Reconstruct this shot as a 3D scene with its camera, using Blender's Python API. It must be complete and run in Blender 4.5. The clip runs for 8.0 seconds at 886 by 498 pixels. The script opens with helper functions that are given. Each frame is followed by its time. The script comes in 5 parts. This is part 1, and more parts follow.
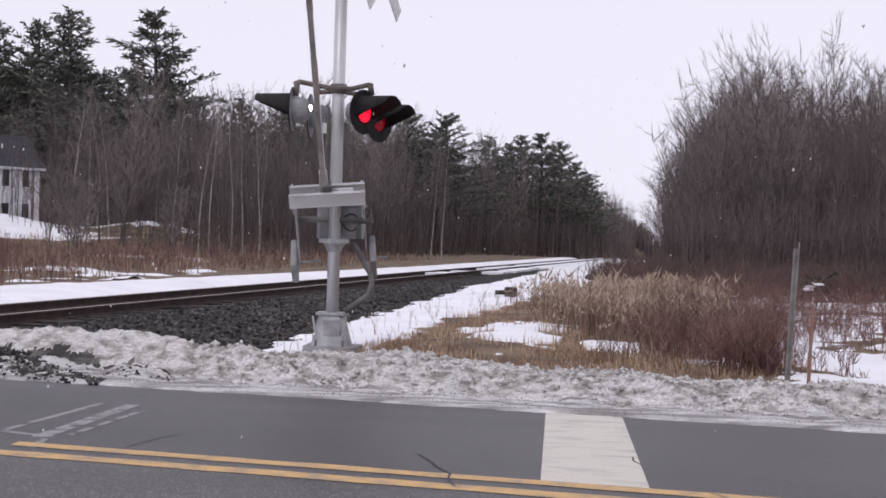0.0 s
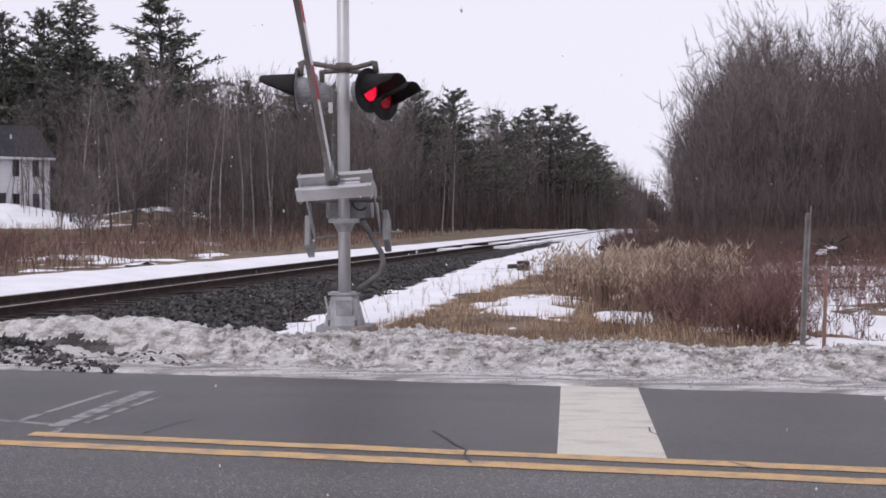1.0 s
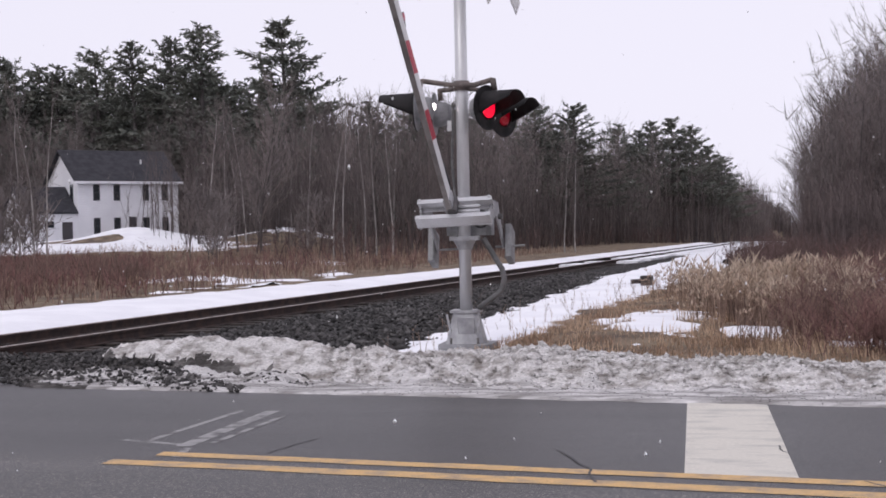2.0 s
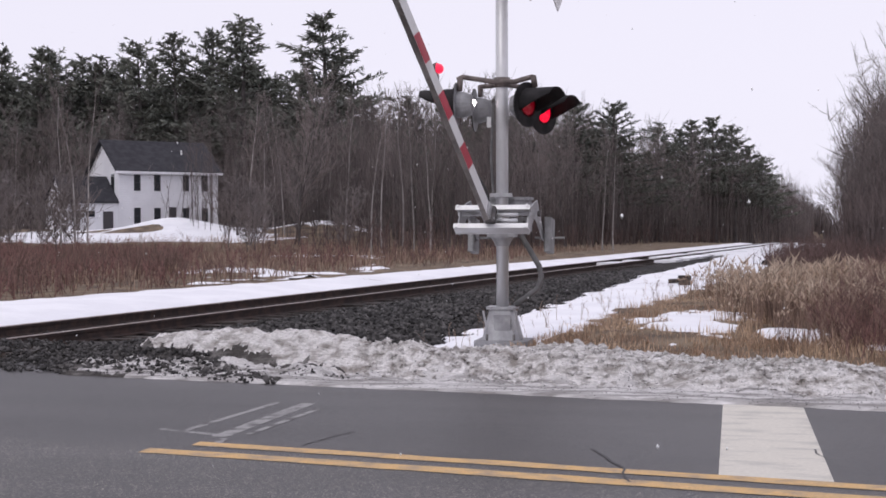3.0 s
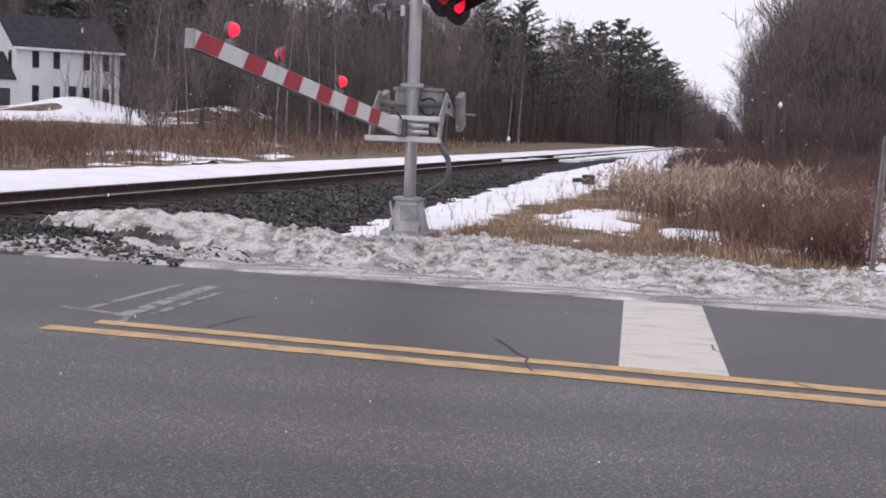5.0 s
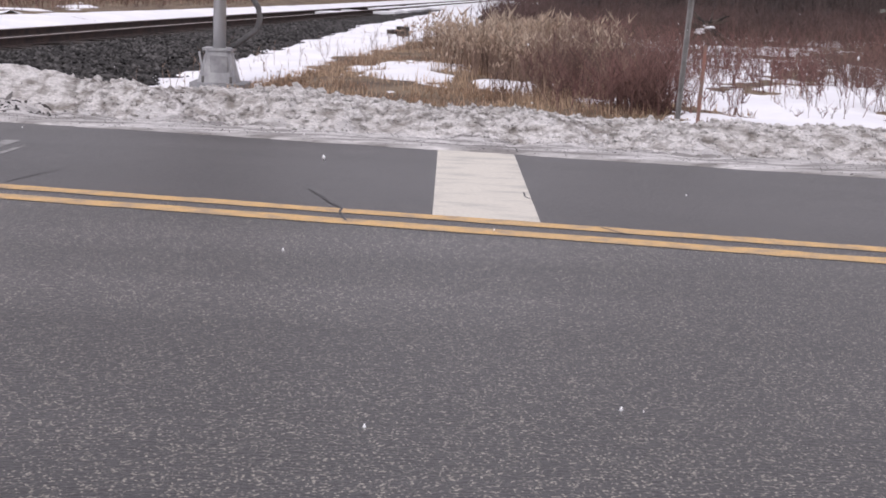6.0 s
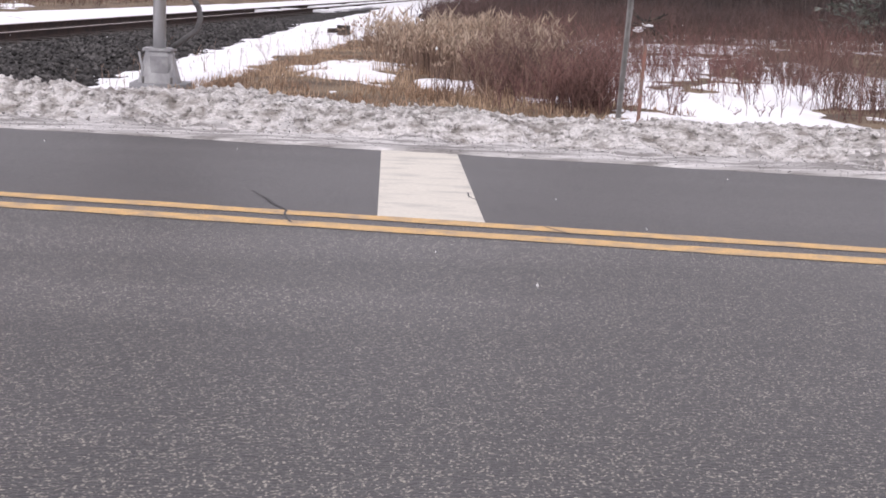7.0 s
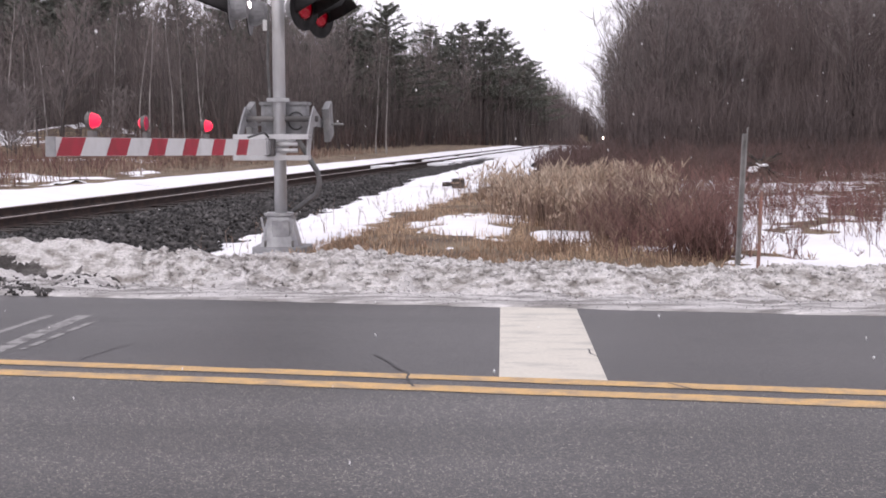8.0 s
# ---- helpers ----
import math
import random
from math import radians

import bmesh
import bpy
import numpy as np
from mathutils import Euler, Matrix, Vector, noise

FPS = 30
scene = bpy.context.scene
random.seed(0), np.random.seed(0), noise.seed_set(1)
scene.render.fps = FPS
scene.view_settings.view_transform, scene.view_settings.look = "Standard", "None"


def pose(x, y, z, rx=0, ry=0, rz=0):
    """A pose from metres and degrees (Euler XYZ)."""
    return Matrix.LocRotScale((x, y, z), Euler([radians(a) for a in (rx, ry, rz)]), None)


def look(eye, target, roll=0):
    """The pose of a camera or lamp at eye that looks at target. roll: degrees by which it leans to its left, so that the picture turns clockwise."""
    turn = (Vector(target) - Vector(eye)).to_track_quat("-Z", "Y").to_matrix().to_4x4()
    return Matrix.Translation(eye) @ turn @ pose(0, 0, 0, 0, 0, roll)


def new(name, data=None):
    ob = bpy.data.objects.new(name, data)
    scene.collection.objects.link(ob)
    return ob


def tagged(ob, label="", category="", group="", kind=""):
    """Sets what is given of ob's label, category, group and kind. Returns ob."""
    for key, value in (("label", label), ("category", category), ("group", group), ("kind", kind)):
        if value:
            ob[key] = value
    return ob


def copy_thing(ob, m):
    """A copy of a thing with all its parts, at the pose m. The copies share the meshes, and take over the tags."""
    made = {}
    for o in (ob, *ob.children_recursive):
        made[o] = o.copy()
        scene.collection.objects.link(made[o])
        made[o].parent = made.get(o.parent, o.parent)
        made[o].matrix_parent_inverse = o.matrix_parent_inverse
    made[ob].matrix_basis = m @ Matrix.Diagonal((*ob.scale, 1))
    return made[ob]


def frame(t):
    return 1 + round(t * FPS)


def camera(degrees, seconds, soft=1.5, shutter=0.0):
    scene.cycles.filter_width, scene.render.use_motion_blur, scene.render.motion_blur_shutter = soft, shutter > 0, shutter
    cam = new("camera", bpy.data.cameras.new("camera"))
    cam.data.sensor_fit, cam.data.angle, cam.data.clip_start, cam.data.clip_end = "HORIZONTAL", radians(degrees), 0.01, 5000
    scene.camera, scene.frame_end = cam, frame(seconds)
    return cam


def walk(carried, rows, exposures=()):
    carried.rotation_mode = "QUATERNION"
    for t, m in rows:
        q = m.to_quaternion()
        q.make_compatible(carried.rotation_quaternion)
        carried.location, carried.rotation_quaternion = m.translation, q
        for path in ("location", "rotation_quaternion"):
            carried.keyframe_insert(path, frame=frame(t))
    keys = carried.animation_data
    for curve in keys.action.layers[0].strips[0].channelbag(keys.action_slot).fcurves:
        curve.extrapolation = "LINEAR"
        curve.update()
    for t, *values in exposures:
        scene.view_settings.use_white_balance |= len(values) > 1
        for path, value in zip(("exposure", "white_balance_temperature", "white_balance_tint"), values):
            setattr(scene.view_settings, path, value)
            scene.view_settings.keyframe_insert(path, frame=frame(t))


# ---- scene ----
cam = camera(37.0, 8.0, soft=1.7, shutter=0.1)
PATH = [
    (0.0, pose(0.004, -0.073, 1.383, 89.551, -1.710, 5.005)),
    (0.5, pose(-0.004, -0.077, 1.379, 89.111, -2.637, 5.172)),
    (1.0, pose(0.017, -0.039, 1.387, 88.502, 0.210, 5.491)),
    (1.5, pose(0.019, 0.007, 1.398, 89.340, 0.697, 7.144)),
    (2.0, pose(0.021, 0.022, 1.390, 89.291, 1.230, 10.749)),
    (2.2, pose(0.017, 0.028, 1.384, 89.347, 0.692, 11.471)),
    (3.3, pose(0.025, -0.001, 1.398, 89.053, 0.283, 12.461)),
    (3.5, pose(0.025, -0.001, 1.398, 89.042, 0.384, 12.392)),
    (4.0, pose(0.031, -0.006, 1.395, 88.941, 0.519, 12.363)),
    (4.2, pose(0.029, -0.005, 1.394, 88.833, 0.599, 12.290)),
    (5.3, pose(-0.032, 0.011, 1.347, 82.421, -2.944, 6.139)),
    (5.5, pose(-0.032, 0.011, 1.347, 81.115, -2.892, 4.735)),
    (6.0, pose(-0.007, 0.058, 1.319, 78.626, -2.501, 0.372)),
    (6.5, pose(0.002, 0.033, 1.320, 77.501, -2.691, -2.119)),
    (7.0, pose(-0.027, 0.028, 1.340, 78.646, -2.494, -2.196)),
    (7.5, pose(-0.035, 0.024, 1.377, 81.138, -0.894, -0.401)),
    (8.0, pose(-0.039, 0.007, 1.430, 84.865, 0.198, 2.580)),
]
walk(cam, PATH, exposures=[(0.0, 0.0, 6450, 10), (2.2, 0.02, 6450, 10), (4.2, 0.04, 6480, 10), (5.5, 0.16, 6570, 10), (6.0, 0.23, 6640, 10), (6.5, 0.42, 6720, 10), (7.0, 0.43, 6720, 10), (7.5, 0.42, 6680, 10), (8.0, 0.36, 6660, 10)])

# ---- light ----
world = bpy.data.worlds.new("overcast")
scene.world = world
world.use_nodes = True
wn, wl = world.node_tree.nodes, world.node_tree.links
wn.clear()
sky = wn.new("ShaderNodeTexSky")
sky.sky_type, sky.sun_disc, sky.sun_elevation, sky.sun_rotation = "NISHITA", False, radians(38), radians(200)
grey = wn.new("ShaderNodeHueSaturation")
grey.inputs["Saturation"].default_value = 0.1
grey.inputs["Value"].default_value = 0.1
cloud = wn.new("ShaderNodeMix")
cloud.data_type = "RGBA"
cloud.inputs[0].default_value = 0.88
cloud.inputs[7].default_value = (0.9, 0.865, 1.0, 1)
back = wn.new("ShaderNodeBackground")
back.inputs["Strength"].default_value = 1.0
wout = wn.new("ShaderNodeOutputWorld")
wl.new(sky.outputs[0], grey.inputs["Color"])
wl.new(grey.outputs[0], cloud.inputs[6])
wl.new(cloud.outputs[2], back.inputs["Color"])
wl.new(back.outputs[0], wout.inputs[0])

sun = new("sun", bpy.data.lights.new("sun", "SUN"))
sun.data.energy, sun.data.angle, sun.data.color = 0.6, radians(25), (1, 0.96, 0.93)
sun.matrix_world = look((0, 0, 0), (0.25, 0.72, -0.75))

# ---- plan ----
RAIL_X, RAIL_SLOPE = -10.99, 0.125      # near rail: x = RAIL_X + RAIL_SLOPE * y
GAUGE = 1.446
EDGE_Y, EDGE_SLOPE = 10.62, -0.16       # far edge of the cleared carriageway
TRACK_TURN = math.atan(RAIL_SLOPE)

# ---- materials ----


def material(name, base, rough=0.8, metal=0.0, second=None, scale=4.0, fine=60.0, fine_amount=0.25, bump=0.0, bump_scale=None, amount=1.0,
             contrast=(0.4, 0.6), random_value=0.0, island=0.0, emit=None, emit_strength=0.0, spec=0.4, coord="Object", stretch=(1, 1, 1)):
    """Principled material: two colours blended by large noise, fine value grain, bump, and variation per object or island."""
    m = bpy.data.materials.new(name)
    m.use_nodes = True
    nt = m.node_tree
    n, l = nt.nodes, nt.links
    bsdf = n["Principled BSDF"]
    bsdf.inputs["Roughness"].default_value = rough
    bsdf.inputs["Metallic"].default_value = metal
    bsdf.inputs["Specular IOR Level"].default_value = spec
    tc = n.new("ShaderNodeTexCoord")
    mp = n.new("ShaderNodeMapping")
    mp.inputs["Scale"].default_value = stretch
    l.new(tc.outputs[coord], mp.inputs["Vector"])
    rgb = n.new("ShaderNodeRGB")
    rgb.outputs[0].default_value = (*base, 1)
    col = rgb.outputs[0]
    if second:
        ns = n.new("ShaderNodeTexNoise")
        ns.inputs["Scale"].default_value, ns.inputs["Detail"].default_value = scale, 6
        l.new(mp.outputs[0], ns.inputs["Vector"])
        rp = n.new("ShaderNodeValToRGB")
        rp.color_ramp.elements[0].position, rp.color_ramp.elements[1].position = contrast
        l.new(ns.outputs[0], rp.inputs[0])
        mx = n.new("ShaderNodeMix")
        mx.data_type = "RGBA"
        ml = n.new("ShaderNodeMath")
        ml.operation = "MULTIPLY"
        ml.inputs[1].default_value = amount
        l.new(rp.outputs[0], ml.inputs[0])
        l.new(ml.outputs[0], mx.inputs[0])
        l.new(col, mx.inputs[6])
        mx.inputs[7].default_value = (*second, 1)
        col = mx.outputs[2]
    hs = n.new("ShaderNodeHueSaturation")
    l.new(col, hs.inputs["Color"])
    fn = n.new("ShaderNodeTexNoise")
    fn.inputs["Scale"].default_value, fn.inputs["Detail"].default_value = fine, 3
    l.new(mp.outputs[0], fn.inputs["Vector"])
    ma = n.new("ShaderNodeMath")
    ma.operation = "MULTIPLY_ADD"
    ma.inputs[1].default_value, ma.inputs[2].default_value = 2 * fine_amount, 1 - fine_amount
    l.new(fn.outputs[0], ma.inputs[0])
    value = ma.outputs[0]
    for amt, node, out in ((random_value, "ShaderNodeObjectInfo", "Random"), (island, "ShaderNodeNewGeometry", "Random Per Island")):
        if amt:
            oi = n.new(node)
            mb = n.new("ShaderNodeMath")
            mb.operation = "MULTIPLY_ADD"
            mb.inputs[1].default_value, mb.inputs[2].default_value = 2 * amt, 1 - amt
            l.new(oi.outputs[out], mb.inputs[0])
            mc = n.new("ShaderNodeMath")
            mc.operation = "MULTIPLY"
            l.new(value, mc.inputs[0])
            l.new(mb.outputs[0], mc.inputs[1])
            value = mc.outputs[0]
    l.new(value, hs.inputs["Value"])
    l.new(hs.outputs[0], bsdf.inputs["Base Color"])
    if bump:
        bn = n.new("ShaderNodeTexNoise")
        bn.inputs["Scale"].default_value, bn.inputs["Detail"].default_value = bump_scale or fine, 5
        l.new(mp.outputs[0], bn.inputs["Vector"])
        bp = n.new("ShaderNodeBump")
        bp.inputs["Strength"].default_value, bp.inputs["Distance"].default_value = 1.0, bump
        l.new(bn.outputs[0], bp.inputs["Height"])
        l.new(bp.outputs[0], bsdf.inputs["Normal"])
    if emit:
        bsdf.inputs["Emission Color"].default_value = (*emit, 1)
        bsdf.inputs["Emission Strength"].default_value = emit_strength
    return m


def asphalt_material():
    """Worn grey asphalt: pale and dark aggregate specks over blotches and faint wheel-worn streaks."""
    m = material("asphalt", (0.033, 0.031, 0.0325), rough=0.44, second=(0.05, 0.047, 0.0485), scale=0.7, fine=80, fine_amount=0.75, bump=0.005,
                 bump_scale=70, contrast=(0.3, 0.7), stretch=(0.45, 1, 1))
    nt = m.node_tree
    n, l = nt.nodes, nt.links
    bsdf = n["Principled BSDF"]
    source = bsdf.inputs["Base Color"].links[0].from_socket
    tc = n.new("ShaderNodeTexCoord")
    vo = n.new("ShaderNodeTexVoronoi")
    vo.inputs["Scale"].default_value = 140
    l.new(tc.outputs["Object"], vo.inputs["Vector"])
    bw = n.new("ShaderNodeRGBToBW")
    l.new(vo.outputs["Color"], bw.inputs[0])
    rp = n.new("ShaderNodeValToRGB")
    rp.color_ramp.elements[0].position, rp.color_ramp.elements[1].position = 0.71, 0.88
    l.new(bw.outputs[0], rp.inputs[0])
    ml = n.new("ShaderNodeMath")
    ml.operation = "MULTIPLY"
    l.new(rp.outputs[0], ml.inputs[0])
    # the far lane shows fewer pale specks
    dot = n.new("ShaderNodeVectorMath")
    dot.operation = "DOT_PRODUCT"
    dot.inputs[1].default_value = (-EDGE_SLOPE, 1, 0)
    l.new(tc.outputs["Object"], dot.inputs[0])
    lane = n.new("ShaderNodeMapRange")
    lane.inputs["From Min"].default_value, lane.inputs["From Max"].default_value = EDGE_Y - 3.4, EDGE_Y - 3.2
    lane.inputs["To Min"].default_value, lane.inputs["To Max"].default_value = 0.9, 0.3
    l.new(dot.outputs["Value"], lane.inputs["Value"])
    l.new(lane.outputs[0], ml.inputs[1])
    mx = n.new("ShaderNodeMix")
    mx.data_type = "RGBA"
    l.new(ml.outputs[0], mx.inputs[0])
    l.new(source, mx.inputs[6])
    mx.inputs[7].default_value = (0.34, 0.315, 0.265, 1)
    # streaks of wear and dried salt along the lanes
    st = n.new("ShaderNodeMapping")
    st.inputs["Rotation"].default_value = (0, 0, math.atan(-EDGE_SLOPE))
    st.inputs["Scale"].default_value = (0.12, 1.5, 1)
    sn = n.new("ShaderNodeTexNoise")
    sn.inputs["Scale"].default_value, sn.inputs["Detail"].default_value = 1.0, 6
    l.new(tc.outputs["Object"], st.inputs["Vector"])
    l.new(st.outputs[0], sn.inputs["Vector"])
    sr = n.new("ShaderNodeMapRange")
    sr.inputs["From Min"].default_value, sr.inputs["From Max"].default_value = 0.3, 0.7
    sr.inputs["To Min"].default_value, sr.inputs["To Max"].default_value = 0.72, 1.28
    l.new(sn.outputs[0], sr.inputs["Value"])
    hv = n.new("ShaderNodeHueSaturation")
    l.new(sr.outputs[0], hv.inputs["Value"])
    l.new(mx.outputs[2], hv.inputs["Color"])
    l.new(hv.outputs[0], bsdf.inputs["Base Color"])
    return m


ASPHALT = asphalt_material()
YELLOW = material("road_yellow", (0.6, 0.39, 0.17), rough=0.7, second=(0.36, 0.27, 0.18), scale=7, fine=70, fine_amount=0.45, contrast=(0.42, 0.68), amount=0.9)
WHITE_LINE = material("stop_line_paint", (0.62, 0.59, 0.52), rough=0.75, second=(0.4, 0.39, 0.36), scale=3, fine=45, fine_amount=0.3, contrast=(0.48, 0.78), stretch=(0.8, 2.2, 1))
WORN_LINE = material("worn_paint", (0.3, 0.295, 0.29), rough=0.8, second=(0.1, 0.095, 0.097), scale=6, fine=60, fine_amount=0.5, contrast=(0.46, 0.66))
CRACK = material("tar", (0.045, 0.043, 0.045), rough=0.6)
SNOW = material("snow", (0.9, 0.9, 0.93), rough=0.75, second=(0.83, 0.83, 0.865), scale=0.8, fine=9, fine_amount=0.04, bump=0.03, bump_scale=5, spec=0.2)
DIRTY = material("dirty_snow", (0.81, 0.785, 0.77), rough=0.8, second=(0.22, 0.19, 0.165), scale=9, fine=55, fine_amount=0.5, bump=0.06, bump_scale=30, contrast=(0.44, 0.66), amount=0.78, stretch=(0.6, 1, 1.6), spec=0.2)
SLUSH = material("packed_slush", (0.66, 0.64, 0.63), rough=0.7, second=(0.23, 0.215, 0.205), scale=6, fine=48, fine_amount=0.6, bump=0.05, bump_scale=26, contrast=(0.42, 0.6), amount=0.85, stretch=(0.22, 1.5, 1), spec=0.3)
GRITTY = material("gritty_ice", (0.085, 0.078, 0.074), rough=0.85, second=(0.4, 0.38, 0.365), scale=7, fine=60, fine_amount=0.6, bump=0.06, bump_scale=34, contrast=(0.5, 0.75), amount=0.7, stretch=(0.5, 1, 1.4), spec=0.2)
EARTH = material("earth", (0.25, 0.195, 0.14), rough=0.95, second=(0.13, 0.1, 0.08), scale=1.3, fine=26, fine_amount=0.4, bump=0.04, bump_scale=18, spec=0.1)
GRAVEL = material("gravel", (0.036, 0.034, 0.034), rough=0.95, second=(0.06, 0.056, 0.054), scale=3, fine=40, fine_amount=0.5, bump=0.05, bump_scale=30, spec=0.15)
STONE = material("ballast_stone", (0.05, 0.048, 0.048), rough=0.9, second=(0.095, 0.09, 0.088), scale=5, fine=30, fine_amount=0.3, island=0.65, spec=0.2)
RUST = material("rail_steel", (0.035, 0.026, 0.024), rough=0.8, second=(0.06, 0.038, 0.032), scale=5, fine=40, spec=0.3)
SHINE = material("worn_rail_head", (0.34, 0.29, 0.27), rough=0.42, metal=0.7, second=(0.2, 0.14, 0.11), scale=6, contrast=(0.45, 0.7))
TIE = material("tie_wood", (0.035, 0.029, 0.027), rough=0.9, second=(0.075, 0.062, 0.056), scale=4, fine=30, fine_amount=0.35, random_value=0.3, bump=0.01, stretch=(1, 6, 6))
GALV = material("galvanised_steel", (0.42, 0.42, 0.43), rough=0.5, metal=0.35, second=(0.3, 0.3, 0.31), scale=6, fine=40, fine_amount=0.12, bump=0.002)
ALU = material("aluminium_paint", (0.6, 0.6, 0.61), rough=0.36, metal=0.35, second=(0.4, 0.395, 0.39), scale=3, fine=30, fine_amount=0.12, contrast=(0.5, 0.8), stretch=(1, 1, 0.3))
DARKSTEEL = material("weathered_steel", (0.1, 0.095, 0.095), rough=0.6, metal=0.3, second=(0.18, 0.17, 0.165), scale=5)
RUSTPIPE = material("weathered_pipe", (0.17, 0.14, 0.13), rough=0.7, second=(0.09, 0.075, 0.07), scale=9)
BLACK = material("matt_black", (0.014, 0.013, 0.014), rough=0.75, second=(0.028, 0.026, 0.027), scale=6, spec=0.2)
GREYBOX = material("grey_enamel", (0.3, 0.3, 0.31), rough=0.55, second=(0.2, 0.2, 0.205), scale=4, fine=30)
WEIGHT = material("counterweight_iron", (0.2, 0.2, 0.205), rough=0.65, metal=0.2, second=(0.3, 0.3, 0.3), scale=6)
CONCRETE = material("plinth_grey", (0.3, 0.3, 0.31), rough=0.75, second=(0.21, 0.21, 0.215), scale=4, fine=30, fine_amount=0.2)
ARMWHITE = material("gate_white", (0.7, 0.7, 0.7), rough=0.5, second=(0.52, 0.51, 0.5), scale=3, fine=20, fine_amount=0.08, contrast=(0.5, 0.8))
ARMBACK = material("weathered_arm_edge", (0.2, 0.185, 0.18), rough=0.7, second=(0.34, 0.32, 0.31), scale=3, fine=20)
ARMRED = material("gate_red", (0.45, 0.02, 0.05), rough=0.5, second=(0.36, 0.02, 0.04), scale=5, fine=40, fine_amount=0.12)
SIGNWHITE = material("sign_white", (0.72, 0.72, 0.72), rough=0.5, second=(0.6, 0.6, 0.6), scale=3)
RUBBER = material("cable_rubber", (0.05, 0.05, 0.052), rough=0.6)
CONDUIT = material("grey_conduit", (0.16, 0.155, 0.155), rough=0.6, second=(0.1, 0.1, 0.1), scale=8)
LIT = material("lamp_lit", (0.6, 0.02, 0.03), rough=0.4, emit=(1.0, 0.02, 0.13), emit_strength=1.2)
# unlit face: a faint glow is added so the red shows through the lens
UNLIT_GLOW = material("lamp_unlit", (0.25, 0.005, 0.045), rough=0.35, emit=(0.5, 0.012, 0.06), emit_strength=0.16)
GLINT = material("peep_light", (1, 0.9, 0.9), rough=0.3, emit=(1, 0.86, 0.88), emit_strength=9)
ARMLIT = material("arm_lamp_lit", (0.5, 0.02, 0.03), rough=0.3, emit=(1.0, 0.02, 0.08), emit_strength=1.05)
HEADLIGHT = material("headlight", (1, 0.95, 0.9), emit=(1, 0.8, 0.72), emit_strength=30)
POSTGREY = material("galvanised_post", (0.3, 0.29, 0.285), rough=0.6, metal=0.2, second=(0.2, 0.19, 0.185), scale=6, fine=30)
STAKE = material("stake_wood", (0.24, 0.17, 0.145), rough=0.85, second=(0.32, 0.15, 0.12), scale=3, fine=30)
SIDING = material("white_siding", (0.74, 0.74, 0.77), rough=0.6, second=(0.66, 0.66, 0.69), scale=0.6, fine=8, fine_amount=0.05)
ROOF = material("dark_shingle", (0.026, 0.026, 0.032), rough=0.9, second=(0.042, 0.041, 0.048), scale=2, fine=14)
PANE = material("dark_glass", (0.03, 0.032, 0.036), rough=0.08, spec=0.6)
SHUTTER = material("dark_shutter", (0.035, 0.036, 0.042), rough=0.6)
DOORPAINT = material("door_paint", (0.05, 0.045, 0.05), rough=0.5)
BARK = material("grey_bark", (0.085, 0.076, 0.075), rough=0.95, second=(0.13, 0.117, 0.114), scale=1.5, fine=9, fine_amount=0.3, random_value=0.3, spec=0.1)
PALEBARK = material("pale_bark", (0.4, 0.375, 0.36), rough=0.9, second=(0.24, 0.22, 0.215), scale=2, fine=12, fine_amount=0.3, random_value=0.2, spec=0.1)
TWIG = material("twigs", (0.17, 0.15, 0.147), rough=0.95, second=(0.2, 0.17, 0.162), scale=0.5, fine=5, fine_amount=0.2, random_value=0.3, spec=0.05)
NEEDLE = material("pine_needles", (0.13, 0.14, 0.125), rough=0.9, second=(0.175, 0.18, 0.155), scale=0.9, fine=6, fine_amount=0.35, random_value=0.25, spec=0.1)
THICKET = material("woodland_thicket", (0.115, 0.094, 0.092), rough=0.95, second=(0.145, 0.115, 0.11), scale=0.35, fine=3, fine_amount=0.3, island=0.35, spec=0.05)
REDBRUSH = material("red_brush", (0.2, 0.112, 0.102), rough=0.95, second=(0.16, 0.112, 0.095), scale=0.35, fine=3, fine_amount=0.25, island=0.5, spec=0.05)
DARKBRUSH = material("dark_brush", (0.105, 0.077, 0.072), rough=0.95, second=(0.14, 0.095, 0.088), scale=0.35, fine=3, fine_amount=0.3, island=0.35, spec=0.05)
REED = material("dry_reed", (0.37, 0.27, 0.205), rough=0.9, second=(0.19, 0.13, 0.105), scale=0.9, fine=3, fine_amount=0.25, island=0.45, spec=0.1)
PLUME = material("reed_plume", (0.46, 0.37, 0.29), rough=0.95, second=(0.33, 0.24, 0.18), scale=0.9, fine=4, island=0.4, spec=0.05)
DRYGRASS = material("dry_grass", (0.53, 0.39, 0.275), rough=0.95, second=(0.3, 0.2, 0.14), scale=0.9, fine=4, fine_amount=0.25, island=0.45, spec=0.05)
WOODTWIG = material("woodland_twigs", (0.112, 0.095, 0.093), rough=0.95, second=(0.15, 0.126, 0.12), scale=0.3, fine=3, fine_amount=0.25, island=0.35, spec=0.05)
FLAKE = material("snowflake", (0.95, 0.95, 0.96), rough=0.9)
LOCO = material("locomotive_paint", (0.1, 0.09, 0.09), rough=0.7, second=(0.14, 0.12, 0.115), scale=1)
TIMBER = material("old_timber", (0.03, 0.026, 0.025), rough=0.9, second=(0.11, 0.085, 0.07), scale=4)


